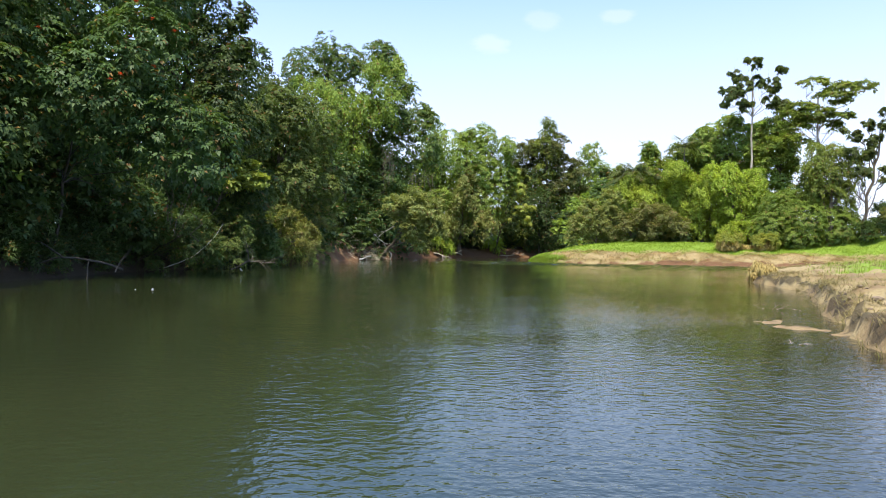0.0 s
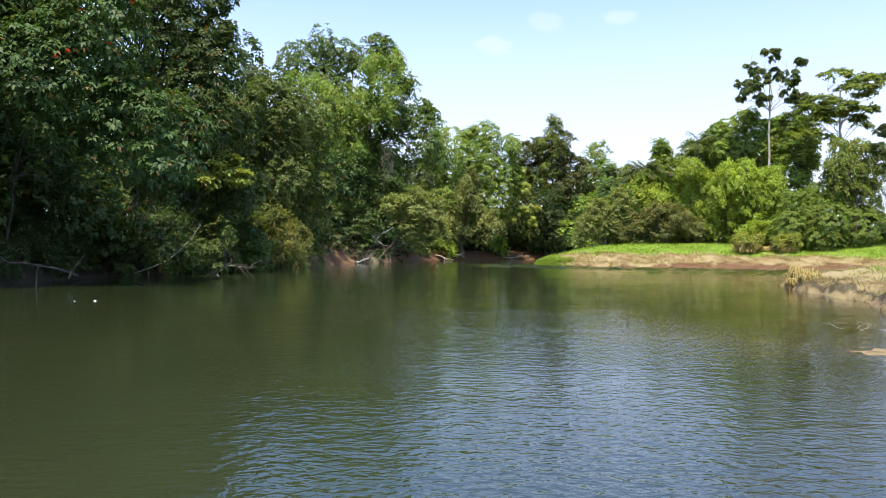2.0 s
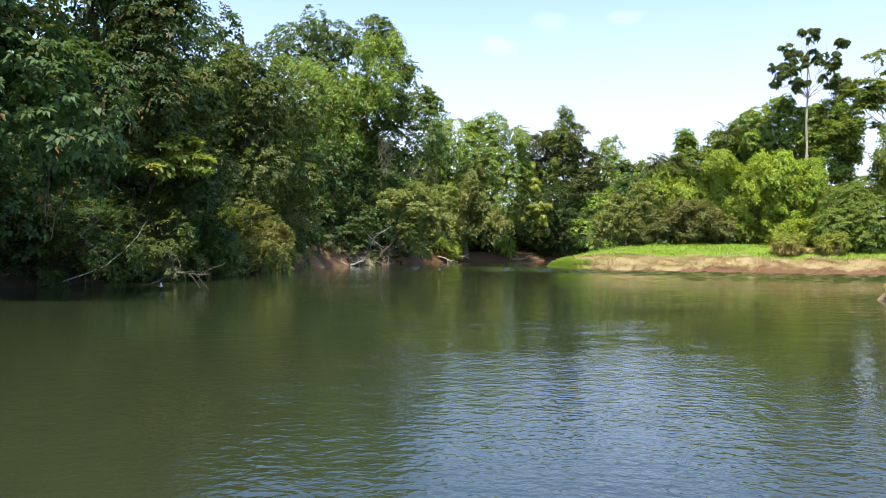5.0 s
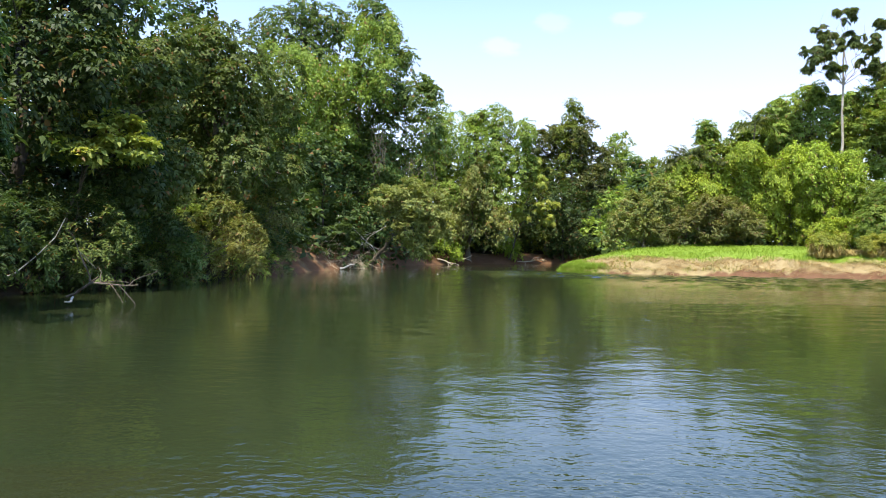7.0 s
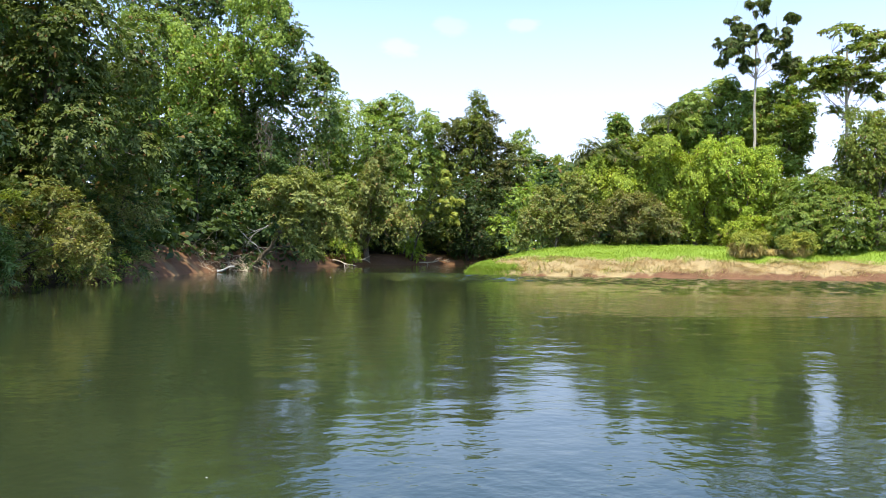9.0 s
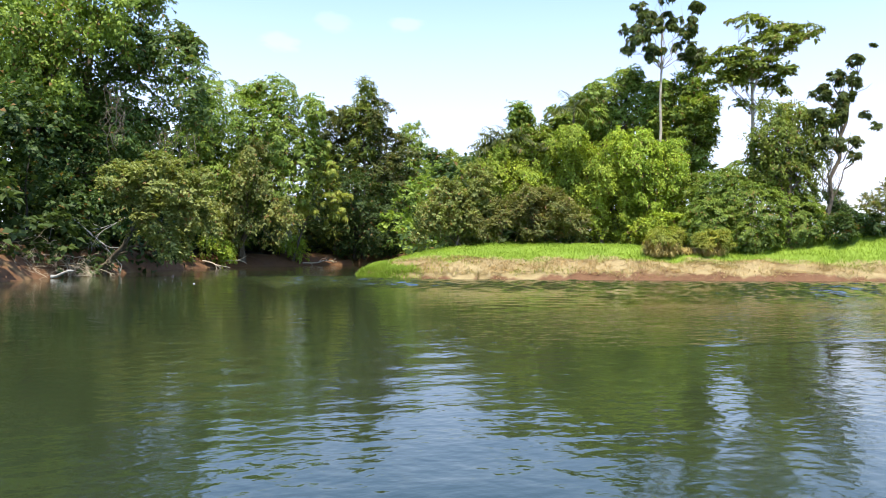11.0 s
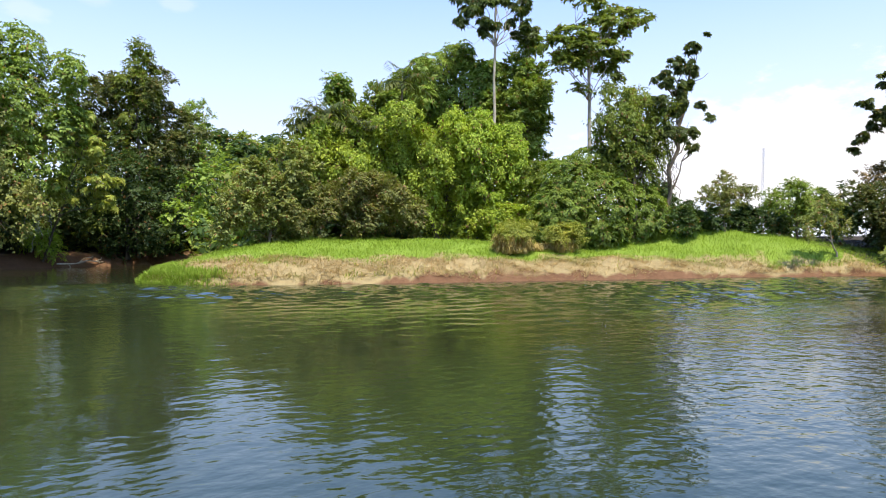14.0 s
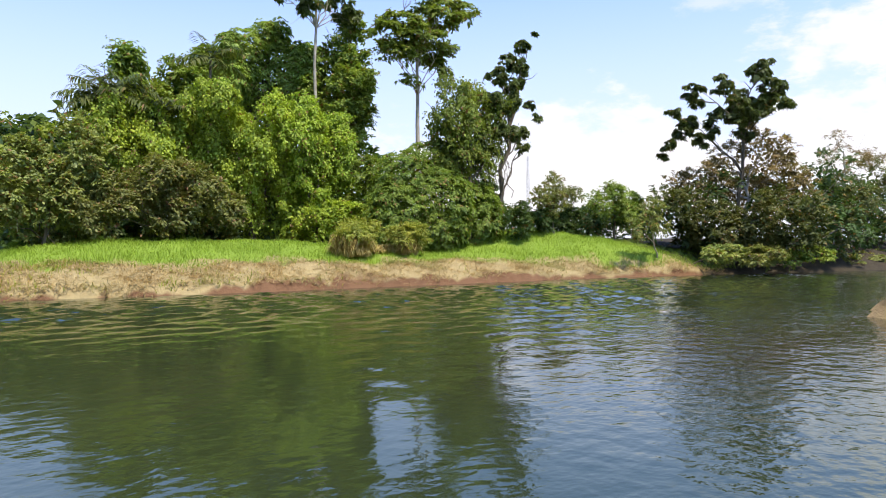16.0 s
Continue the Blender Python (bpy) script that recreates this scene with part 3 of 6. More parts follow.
def broken(lob, parts=3):
    """Each lobe broken into a few smaller, taller, uneven ones."""
    out = []
    for x, y, z, a, b, c in lob:
        out.append((x, y, z, a * 0.82, b * 0.82, c * 0.82))
        for _ in range(parts):
            o = RNG.normal(size=3) * 0.36
            k = RNG.uniform(0.46, 0.72)
            out.append((x + o[0] * a, y + o[1] * b, z + o[2] * c * 0.9, a * k, b * k, c * k * RNG.uniform(0.9, 1.35)))
    return np.array(out)


def tufted(lob):
    """Each lobe as a handful of separate leaf heads with sky between them."""
    out = []
    for x, y, z, a, b, c in lob:
        for _ in range(11):
            o = unit(RNG.normal(size=(1, 3)))[0] * RNG.uniform(0.35, 0.95)
            k = RNG.uniform(0.17, 0.30)
            out.append((x + o[0] * a, y + o[1] * b, z + o[2] * c * 0.8, a * k, b * k, c * k * 0.7))
    return np.array(out)


def tree(name, label, category, leaf, lobes, count, size, style="spray", at=None, r=0.22, bark=None, fork=0.4, group="", face=(0.3, -0.9), whole=False):
    """A tree or shrub: a trunk with limbs out to its lobes (x, y, z, rx, ry, rz), and a crown of leaves on them."""
    lob = np.asarray(lobes, float)
    if lob.shape[1] == 4:
        lob = np.concatenate([lob, lob[:, 3:4], lob[:, 3:4]], 1)
    cx, cy = np.average(lob[:, 0], weights=lob[:, 3]), np.average(lob[:, 1], weights=lob[:, 3])
    x, y = at if at else ashore(cx, cy)
    z = z_at(x, y)
    ob = thing(name, x, y, z, label, category, group)
    part("trunk", trunk_mesh((x, y, z), lob, r, bark or (DARK_BARK if leaf == "dark" else BARK), fork), ob)
    if not whole and style in ("spray", "hang", "curtain", "canopy") and lob[:, 3].mean() > 1.2:
        lob = broken(lob)
        if style == "curtain":
            lob = lob * np.array([1, 1, 1, 0.74, 0.74, 1.35])
    if style == "rosette":
        lob = tufted(lob)
    v, f = crown(lob, count, style, size, face)
    part("crown", mesh_of("crown", v, f, LEAF[leaf]), ob)
    return ob


# ---- trees and shrubs, bank by bank ----
FLOWER_TREE = tree("rainforest_tree", "dark broadleaf tree leaning out over the river, with red flowers", "tree", "dark", [
    (-26.2, 39.0, 12.4, 4.25, 4.25, 4.25), (-21.4, 40.0, 10.6, 3.83, 3.83, 3.83), (-29.0, 48.0, 7.6, 4.01, 4.01, 4.01),
    (-18.5, 41.0, 8.8, 3.23, 3.23, 3.23), (-31.8, 48.0, 6.1, 4.02, 4.02, 4.02), (-19.4, 40.0, 13.2, 3.32, 3.32, 3.32),
    (-25.0, 42.0, 17.9, 4.56, 4.56, 4.56), (-19.8, 42.0, 17.9, 3.48, 3.48, 3.48), (-26.4, 50.0, 5.0, 3.33, 3.33, 3.33),
    (-18.9, 46.0, 6.3, 2.09, 2.09, 2.09)],
    62000, 0.32, style="canopy", face=(0.75, -0.65), r=0.1)
FLOWER_LOBES = [(-26.2, 39.0, 12.4, 4.25, 4.25, 4.25), (-21.4, 40.0, 10.6, 3.83, 3.83, 3.83), (-19.4, 40.0, 13.2, 3.32, 3.32, 3.32), (-25.0, 42.0, 17.9, 4.56, 4.56, 4.56)]
tree("rainforest_tree", "dark broadleaf tree with a ragged twiggy top", "tree", "dark", [
    (-24.0, 57.0, 18.0, 4.01, 4.01, 4.01), (-20.9, 57.0, 16.1, 2.82, 2.82, 2.82), (-23.5, 57.0, 11.0, 4.25, 4.25, 4.25),
    (-27.5, 63.0, 6.3, 4.18, 4.18, 4.18), (-20.2, 57.0, 11.5, 2.59, 2.59, 2.59), (-23.6, 57.0, 22.6, 3.77, 3.77, 3.77),
    (-20.0, 57.0, 19.8, 1.50, 1.50, 1.50), (-19.1, 57.0, 17.7, 1.17, 1.17, 1.17), (-30.3, 61.0, 25.6, 4.56, 4.56, 4.56),
    (-20.6, 61.0, 7.7, 2.51, 2.51, 2.51), (-20.8, 57.0, 24.8, 2.35, 2.35, 2.35)],
    44000, 0.34, style="canopy", face=(0.75, -0.65), r=0.4)
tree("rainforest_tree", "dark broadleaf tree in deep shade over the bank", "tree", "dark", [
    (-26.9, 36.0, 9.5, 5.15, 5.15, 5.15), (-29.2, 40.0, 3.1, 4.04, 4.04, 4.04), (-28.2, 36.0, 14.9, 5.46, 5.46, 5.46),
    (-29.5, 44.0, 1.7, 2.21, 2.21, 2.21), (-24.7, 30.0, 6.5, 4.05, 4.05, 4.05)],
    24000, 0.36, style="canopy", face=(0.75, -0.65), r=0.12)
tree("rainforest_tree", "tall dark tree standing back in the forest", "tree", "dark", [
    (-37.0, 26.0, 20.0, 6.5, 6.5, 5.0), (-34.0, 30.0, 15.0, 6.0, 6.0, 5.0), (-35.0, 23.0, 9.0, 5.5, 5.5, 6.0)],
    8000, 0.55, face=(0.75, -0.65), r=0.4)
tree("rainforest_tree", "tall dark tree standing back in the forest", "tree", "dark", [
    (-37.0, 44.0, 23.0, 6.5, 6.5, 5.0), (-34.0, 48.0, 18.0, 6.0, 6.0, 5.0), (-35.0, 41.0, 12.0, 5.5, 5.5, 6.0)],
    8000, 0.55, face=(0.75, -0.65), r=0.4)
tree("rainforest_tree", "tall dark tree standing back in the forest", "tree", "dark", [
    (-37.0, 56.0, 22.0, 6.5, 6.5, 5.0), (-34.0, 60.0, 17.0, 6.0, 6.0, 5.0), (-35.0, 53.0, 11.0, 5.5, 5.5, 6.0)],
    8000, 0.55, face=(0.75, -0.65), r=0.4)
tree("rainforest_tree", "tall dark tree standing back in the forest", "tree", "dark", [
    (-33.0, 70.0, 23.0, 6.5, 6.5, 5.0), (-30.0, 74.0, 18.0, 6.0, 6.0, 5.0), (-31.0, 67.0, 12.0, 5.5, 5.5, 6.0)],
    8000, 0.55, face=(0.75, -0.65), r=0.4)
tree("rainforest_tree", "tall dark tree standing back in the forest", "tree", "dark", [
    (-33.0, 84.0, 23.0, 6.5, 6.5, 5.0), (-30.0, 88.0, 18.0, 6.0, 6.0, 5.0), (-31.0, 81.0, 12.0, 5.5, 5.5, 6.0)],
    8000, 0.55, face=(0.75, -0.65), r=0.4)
tree("rainforest_tree", "young tree with pale green feathery leaves", "tree", "light", [
    (-20.3, 58.0, 8.5, 1.69, 1.52, 0.73), (-21.4, 58.0, 7.5, 1.61, 1.45, 0.73), (-19.1, 58.0, 7.5, 1.21, 1.09, 0.64),
    (-20.3, 58.0, 7.1, 1.61, 1.45, 0.56)],
    5200, 0.34, face=(0.75, -0.65), style="tier", r=0.12)
tree("rainforest_tree", "vine-hung tree with sunlit outer leaves", "tree", "forest", [
    (-22.5, 77.0, 17.0, 2.90, 2.90, 2.90), (-23.1, 77.0, 18.4, 1.95, 1.95, 1.95), (-19.7, 77.0, 15.6, 2.78, 2.78, 2.78),
    (-21.3, 77.0, 12.9, 3.46, 3.46, 3.46), (-23.9, 77.0, 13.5, 2.23, 2.23, 2.23), (-19.6, 83.0, 13.9, 3.03, 3.03, 3.03),
    (-20.2, 77.0, 9.1, 3.34, 3.34, 3.34), (-19.0, 83.0, 9.1, 3.02, 3.02, 3.02), (-24.1, 77.0, 9.6, 2.51, 2.51, 2.51),
    (-22.1, 77.0, 5.8, 2.51, 2.51, 2.51)],
    44000, 0.33, face=(0.75, -0.65), style="canopy", r=0.32)
tree("rainforest_tree", "dense green tree tangled with creepers", "tree", "forest", [
    (-21.6, 66.0, 13.9, 2.11, 2.11, 2.11), (-22.5, 66.0, 10.7, 2.58, 2.58, 2.58), (-24.4, 66.0, 13.5, 2.82, 2.82, 2.82),
    (-21.6, 66.0, 7.0, 2.34, 2.34, 2.34), (-23.9, 66.0, 6.6, 2.58, 2.58, 2.58), (-25.8, 66.0, 10.3, 2.35, 2.35, 2.35)],
    26000, 0.33, style="canopy", face=(0.75, -0.65), r=0.3)
tree("rainforest_tree", "very tall forest tree draped in climbing vines", "tree", "forest", [
    (-29.9, 118.0, 32.2, 4.02, 4.02, 4.02), (-26.4, 118.0, 33.0, 3.57, 3.57, 3.57), (-22.4, 118.0, 32.9, 3.38, 3.38, 3.38),
    (-17.6, 118.0, 33.5, 3.55, 3.55, 3.55), (-14.9, 118.0, 31.1, 2.66, 2.66, 2.66), (-14.0, 118.0, 27.6, 2.84, 2.84, 2.84),
    (-26.4, 118.0, 28.2, 4.46, 4.46, 4.46), (-14.9, 118.0, 22.9, 3.99, 3.99, 3.99), (-11.0, 118.0, 22.4, 3.54, 3.54, 3.54),
    (-8.8, 118.0, 23.3, 1.94, 1.94, 1.94), (-19.3, 118.0, 22.9, 5.33, 5.33, 5.33), (-21.0, 118.0, 17.7, 5.34, 5.34, 5.34),
    (-14.0, 118.0, 16.8, 4.87, 4.87, 4.87), (-9.6, 118.0, 18.1, 3.71, 3.71, 3.71), (-18.3, 118.0, 11.6, 5.33, 5.33, 5.33),
    (-23.6, 118.0, 12.4, 4.45, 4.45, 4.45)],
    66000, 0.46, style="canopy", face=(0.75, -0.65), r=0.5)
tree("climbing_vine", "curtain of green creepers hanging down a tall tree", "vine", "mid", [
    (-16.6, 112.0, 29.1, 2.18, 2.98, 3.77), (-14.1, 112.0, 25.8, 1.67, 2.93, 4.19), (-28.3, 112.0, 25.9, 3.80, 3.59, 3.38),
    (-24.9, 112.0, 22.6, 3.79, 4.42, 5.06), (-21.5, 112.0, 23.4, 2.94, 3.57, 4.21), (-18.2, 112.0, 22.6, 2.35, 3.27, 4.20),
    (-21.5, 112.0, 17.6, 3.36, 3.36, 3.36), (-25.7, 112.0, 16.8, 3.37, 3.58, 3.79)],
    30000, 0.38, face=(0.75, -0.65), style="curtain", r=0.1)
tree("rainforest_tree", "dark understorey tree behind the dead branches", "tree", "dark", [
    (-20.2, 114.0, 9.5, 4.28, 4.28, 4.28), (-22.7, 114.0, 6.2, 3.43, 3.43, 3.43), (-16.8, 114.0, 6.2, 3.85, 3.85, 3.85),
    (-18.5, 114.0, 3.6, 3.42, 3.42, 3.42), (-25.3, 114.0, 7.0, 3.01, 3.01, 3.01), (-15.1, 114.0, 11.2, 3.42, 3.42, 3.42)],
    17000, 0.36, face=(0.75, -0.65), r=0.2)
tree("riverside_tree", "olive-leaved tree leaning out over the water", "tree", "willow", [
    (-9.4, 103.0, 8.0, 2.74, 2.74, 2.74), (-11.8, 103.0, 6.6, 2.29, 2.29, 2.29), (-6.9, 103.0, 5.5, 2.28, 2.28, 2.28),
    (-9.3, 103.0, 4.7, 2.74, 2.74, 2.74), (-12.6, 103.0, 8.0, 1.68, 1.68, 1.68), (-5.7, 103.0, 4.4, 1.45, 1.45, 1.45),
    (-8.6, 103.0, 2.9, 1.75, 1.75, 1.75), (-7.9, 103.0, 7.0, 2.13, 2.13, 2.13)],
    26000, 0.30, at=(-15.5, 110.5), face=(0.75, -0.65), r=0.3, fork=0.2)
tree("rainforest_tree", "green forest tree overgrown with creepers", "tree", "mid", [
    (-6.3, 139.0, 21.6, 4.42, 4.42, 4.42), (-3.2, 139.0, 23.2, 2.10, 2.10, 2.10), (-4.7, 139.0, 17.5, 5.26, 5.26, 5.26),
    (-9.4, 139.0, 16.5, 4.22, 4.22, 4.22), (0.9, 139.0, 22.7, 3.36, 3.36, 3.36), (4.5, 139.0, 21.1, 2.93, 2.93, 2.93),
    (-0.1, 139.0, 17.5, 4.72, 4.72, 4.72), (4.0, 139.0, 15.4, 4.19, 4.19, 4.19), (-7.3, 139.0, 11.8, 4.74, 4.74, 4.74),
    (-1.1, 139.0, 11.3, 4.73, 4.73, 4.73)],
    46000, 0.42, style="canopy", face=(0.75, -0.65), r=0.4)
tree("rainforest_tree", "olive forest tree hung with dry creepers", "tree", "olive", [
    (-3.1, 136.0, 9.1, 4.11, 4.11, 4.11), (-6.1, 136.0, 6.1, 3.29, 3.29, 3.29), (-0.0, 136.0, 6.1, 3.08, 3.08, 3.08),
    (-2.6, 136.0, 13.1, 3.59, 3.59, 3.59)],
    12000, 0.36, face=(0.75, -0.65), style="curtain", r=0.2)
tree("rainforest_tree", "leafy tree with large pale drooping leaves", "tree", "light", [
    (6.6, 140.0, 13.5, 2.95, 2.95, 2.95), (8.2, 140.0, 9.3, 2.74, 2.21, 1.69), (4.6, 140.0, 8.3, 2.32, 2.32, 2.32),
    (6.6, 140.0, 16.6, 2.64, 2.64, 2.64), (9.2, 140.0, 7.3, 1.69, 1.37, 1.05)],
    6500, 0.55, face=(0.75, -0.65), style="rosette", r=0.15)
tree("rainforest_tree", "slender dead trunk wrapped in vines to its tip", "tree", "mid", [
    (14.2, 153.0, 28.1, 1.50, 1.68, 1.85), (14.3, 153.0, 25.7, 1.85, 1.96, 2.08), (13.9, 153.0, 23.0, 2.54, 2.54, 2.54),
    (14.1, 153.0, 20.3, 3.01, 2.89, 2.77)],
    9000, 0.34, face=(0.75, -0.65), style="hang", r=0.25, whole=True)
tree("rainforest_tree", "broad forest tree at the mouth of the creek", "tree", "shade", [
    (11.4, 156.0, 23.2, 2.60, 2.60, 2.60), (14.3, 156.0, 21.8, 4.48, 4.48, 4.48), (9.1, 156.0, 21.3, 3.78, 3.78, 3.78),
    (17.2, 156.0, 19.5, 4.24, 4.24, 4.24), (16.1, 156.0, 16.0, 5.31, 5.31, 5.31), (10.3, 156.0, 16.0, 5.32, 5.32, 5.32),
    (19.5, 156.0, 14.9, 3.53, 3.53, 3.53)],
    34000, 0.44, face=(0.75, -0.65), r=0.4)
tree("rainforest_tree", "dark tree overhanging the mouth of the creek", "tree", "dark", [
    (11.1, 151.0, 11.1, 5.14, 5.14, 5.14), (15.6, 151.0, 10.0, 5.13, 5.13, 5.13), (7.8, 151.0, 6.6, 4.00, 4.00, 4.00),
    (13.9, 151.0, 5.5, 4.56, 4.56, 4.56), (18.3, 151.0, 7.7, 3.41, 3.41, 3.41), (11.2, 151.0, 3.2, 2.85, 2.85, 2.85),
    (16.7, 151.0, 3.8, 2.85, 2.85, 2.85)],
    24000, 0.40, face=(0.75, -0.65), r=0.3)
tree("rainforest_tree", "rounded forest tree in full leaf", "tree", "mid", [
    (28.2, 190.0, 25.7, 3.77, 3.77, 3.77), (31.7, 190.0, 22.1, 3.76, 3.76, 3.76), (26.1, 190.0, 20.7, 4.35, 4.35, 4.35),
    (30.4, 190.0, 17.8, 5.79, 5.79, 5.79), (25.5, 190.0, 15.0, 5.80, 5.80, 5.80), (34.6, 190.0, 17.8, 3.18, 3.18, 3.18)],
    18000, 0.50, r=0.35)
tree("rainforest_tree", "small-leaved forest tree behind the point", "tree", "mid", [
    (32.9, 172.0, 20.1, 1.69, 1.69, 1.69), (34.5, 172.0, 18.1, 2.12, 2.12, 2.12), (31.3, 172.0, 17.9, 1.68, 1.68, 1.68),
    (34.0, 172.0, 14.4, 3.17, 3.17, 3.17), (29.7, 172.0, 15.3, 2.61, 2.61, 2.61)],
    9000, 0.45, r=0.25)
tree("shrub", "olive-green shrub drooping from the bank over the water", "shrub", "olive", [
    (-20.7, 75.0, 4.1, 2.27, 2.04, 1.82), (-21.8, 75.0, 3.1, 1.36, 1.36, 1.36), (-19.4, 75.0, 3.3, 1.36, 1.36, 1.36),
    (-20.7, 75.0, 5.2, 1.36, 1.36, 1.36)],
    5200, 0.26, face=(0.75, -0.65), style="fine", r=0.08, fork=0.1, group="bank shrubs")
tree("shrub", "olive-green shrub drooping from the bank over the water", "shrub", "olive", [
    (-17.9, 72.0, 2.8, 1.55, 1.39, 1.24), (-18.7, 72.0, 2.1, 0.93, 0.93, 0.93), (-17.1, 72.0, 2.2, 0.93, 0.93, 0.93),
    (-17.9, 72.0, 3.5, 0.93, 0.93, 0.93)],
    5200, 0.26, face=(0.75, -0.65), style="fine", r=0.08, fork=0.1, group="bank shrubs")
tree("shrub", "olive-green shrub drooping from the bank over the water", "shrub", "olive", [
    (-19.5, 84.0, 5.9, 2.21, 1.99, 1.77), (-20.6, 84.0, 4.9, 1.33, 1.33, 1.33), (-18.3, 84.0, 5.1, 1.32, 1.32, 1.32),
    (-19.5, 84.0, 7.0, 1.32, 1.32, 1.32)],
    5200, 0.26, face=(0.75, -0.65), style="fine", r=0.08, fork=0.1, group="bank shrubs")
# shrubs below the crowns: darker leaf tones paint in the shade under the canopy
tree("shrub", "shaded green shrub drooping from the bank over the water", "shrub", "forest", [
    (-20.7, 67.0, 2.0, 1.90, 1.71, 1.52), (-21.7, 67.0, 1.1, 1.14, 1.14, 1.14), (-19.7, 67.0, 1.3, 1.14, 1.14, 1.14),
    (-20.7, 67.0, 2.9, 1.14, 1.14, 1.14)],
    5200, 0.26, face=(0.75, -0.65), style="fine", r=0.08, fork=0.1, group="bank shrubs")
tree("shrub", "green shrub, darkened as in shade, drooping from the bank over the water", "shrub", "dark", [
    (-22.7, 62.0, 3.7, 2.18, 1.96, 1.75), (-23.8, 62.0, 2.7, 1.31, 1.31, 1.31), (-21.4, 62.0, 2.9, 1.31, 1.31, 1.31),
    (-22.7, 62.0, 4.8, 1.31, 1.31, 1.31)],
    5200, 0.26, face=(0.75, -0.65), style="fine", r=0.08, fork=0.1, group="bank shrubs")
tree("shrub", "shaded green shrub drooping from the bank over the water", "shrub", "forest", [
    (-21.6, 58.0, 2.8, 2.68, 2.41, 2.15), (-22.9, 58.0, 1.6, 1.61, 1.61, 1.61), (-20.1, 58.0, 1.8, 1.60, 1.60, 1.60),
    (-21.6, 58.0, 4.1, 1.61, 1.61, 1.61)],
    5200, 0.26, face=(0.75, -0.65), style="fine", r=0.08, fork=0.1, group="bank shrubs")
tree("shrub", "green shrub, darkened as in shade, drooping from the bank over the water", "shrub", "dark", [
    (-22.0, 66.0, 3.6, 2.36, 2.12, 1.89), (-23.2, 66.0, 2.6, 1.42, 1.42, 1.42), (-20.7, 66.0, 2.8, 1.41, 1.41, 1.41),
    (-22.0, 66.0, 4.8, 1.42, 1.42, 1.42)],
    5200, 0.26, face=(0.75, -0.65), style="fine", r=0.08, fork=0.1, group="bank shrubs")
tree("shrub", "shaded green shrub drooping from the bank over the water", "shrub", "forest", [
    (-21.0, 67.0, 1.8, 1.85, 1.67, 1.48), (-21.9, 67.0, 1.0, 1.11, 1.11, 1.11), (-19.9, 67.0, 1.2, 1.11, 1.11, 1.11),
    (-21.0, 67.0, 2.7, 1.11, 1.11, 1.11)],
    5200, 0.26, face=(0.75, -0.65), style="fine", r=0.08, fork=0.1, group="bank shrubs")
tree("shrub", "green shrub, darkened as in shade, drooping from the bank over the water", "shrub", "dark", [
    (-27.9, 49.0, 2.3, 2.04, 1.84, 1.64), (-28.9, 49.0, 1.4, 1.23, 1.23, 1.23), (-26.8, 49.0, 1.6, 1.23, 1.23, 1.23),
    (-27.9, 49.0, 3.3, 1.23, 1.23, 1.23)],
    5200, 0.26, face=(0.75, -0.65), style="fine", r=0.08, fork=0.1, group="bank shrubs")
tree("shrub", "green shrub, darkened as in shade, drooping from the bank over the water", "shrub", "dark", [
    (-26.3, 55.0, 2.9, 2.28, 2.06, 1.83), (-27.4, 55.0, 1.8, 1.37, 1.37, 1.37), (-25.0, 55.0, 2.1, 1.37, 1.37, 1.37),
    (-26.3, 55.0, 4.0, 1.37, 1.37, 1.37)],
    5200, 0.26, face=(0.75, -0.65), style="fine", r=0.08, fork=0.1, group="bank shrubs")
tree("shrub", "green shrub, darkened as in shade, drooping from the bank over the water", "shrub", "dark", [
    (-22.0, 52.0, 2.4, 2.25, 2.02, 1.80), (-23.2, 52.0, 1.4, 1.35, 1.35, 1.35), (-20.8, 52.0, 1.6, 1.34, 1.34, 1.34),
    (-22.0, 52.0, 3.5, 1.35, 1.35, 1.35)],
    5200, 0.26, face=(0.75, -0.65), style="fine", r=0.08, fork=0.1, group="bank shrubs")
tree("shrub", "green shrub, darkened as in shade, drooping from the bank over the water", "shrub", "dark", [
    (-23.6, 56.0, 3.5, 2.33, 2.10, 1.86), (-24.7, 56.0, 2.5, 1.40, 1.40, 1.40), (-22.3, 56.0, 2.7, 1.40, 1.40, 1.40),
    (-23.6, 56.0, 4.6, 1.40, 1.40, 1.40)],
    5200, 0.26, face=(0.75, -0.65), style="fine", r=0.08, fork=0.1, group="bank shrubs")
tree("creeper_mound", "bright green creepers spilling down the bank", "creeper", "vine", [
    (-7.0, 135.0, 2.8, 2.11, 1.79, 1.47), (-5.8, 135.4, 2.1, 1.27, 1.27, 1.27), (-8.0, 134.8, 3.4, 1.26, 1.26, 1.26)],
    5000, 0.24, face=(0.75, -0.65), style="curtain", r=0.05, fork=0.1)
tree("creeper_mound", "bright green creepers spilling down the bank", "creeper", "vine", [
    (2.9, 146.6, 2.8, 2.22, 1.89, 1.56), (4.2, 146.9, 2.1, 1.34, 1.34, 1.34), (1.7, 146.4, 3.3, 1.33, 1.33, 1.33)],
    5000, 0.24, face=(0.75, -0.65), style="hang", r=0.05, fork=0.1)
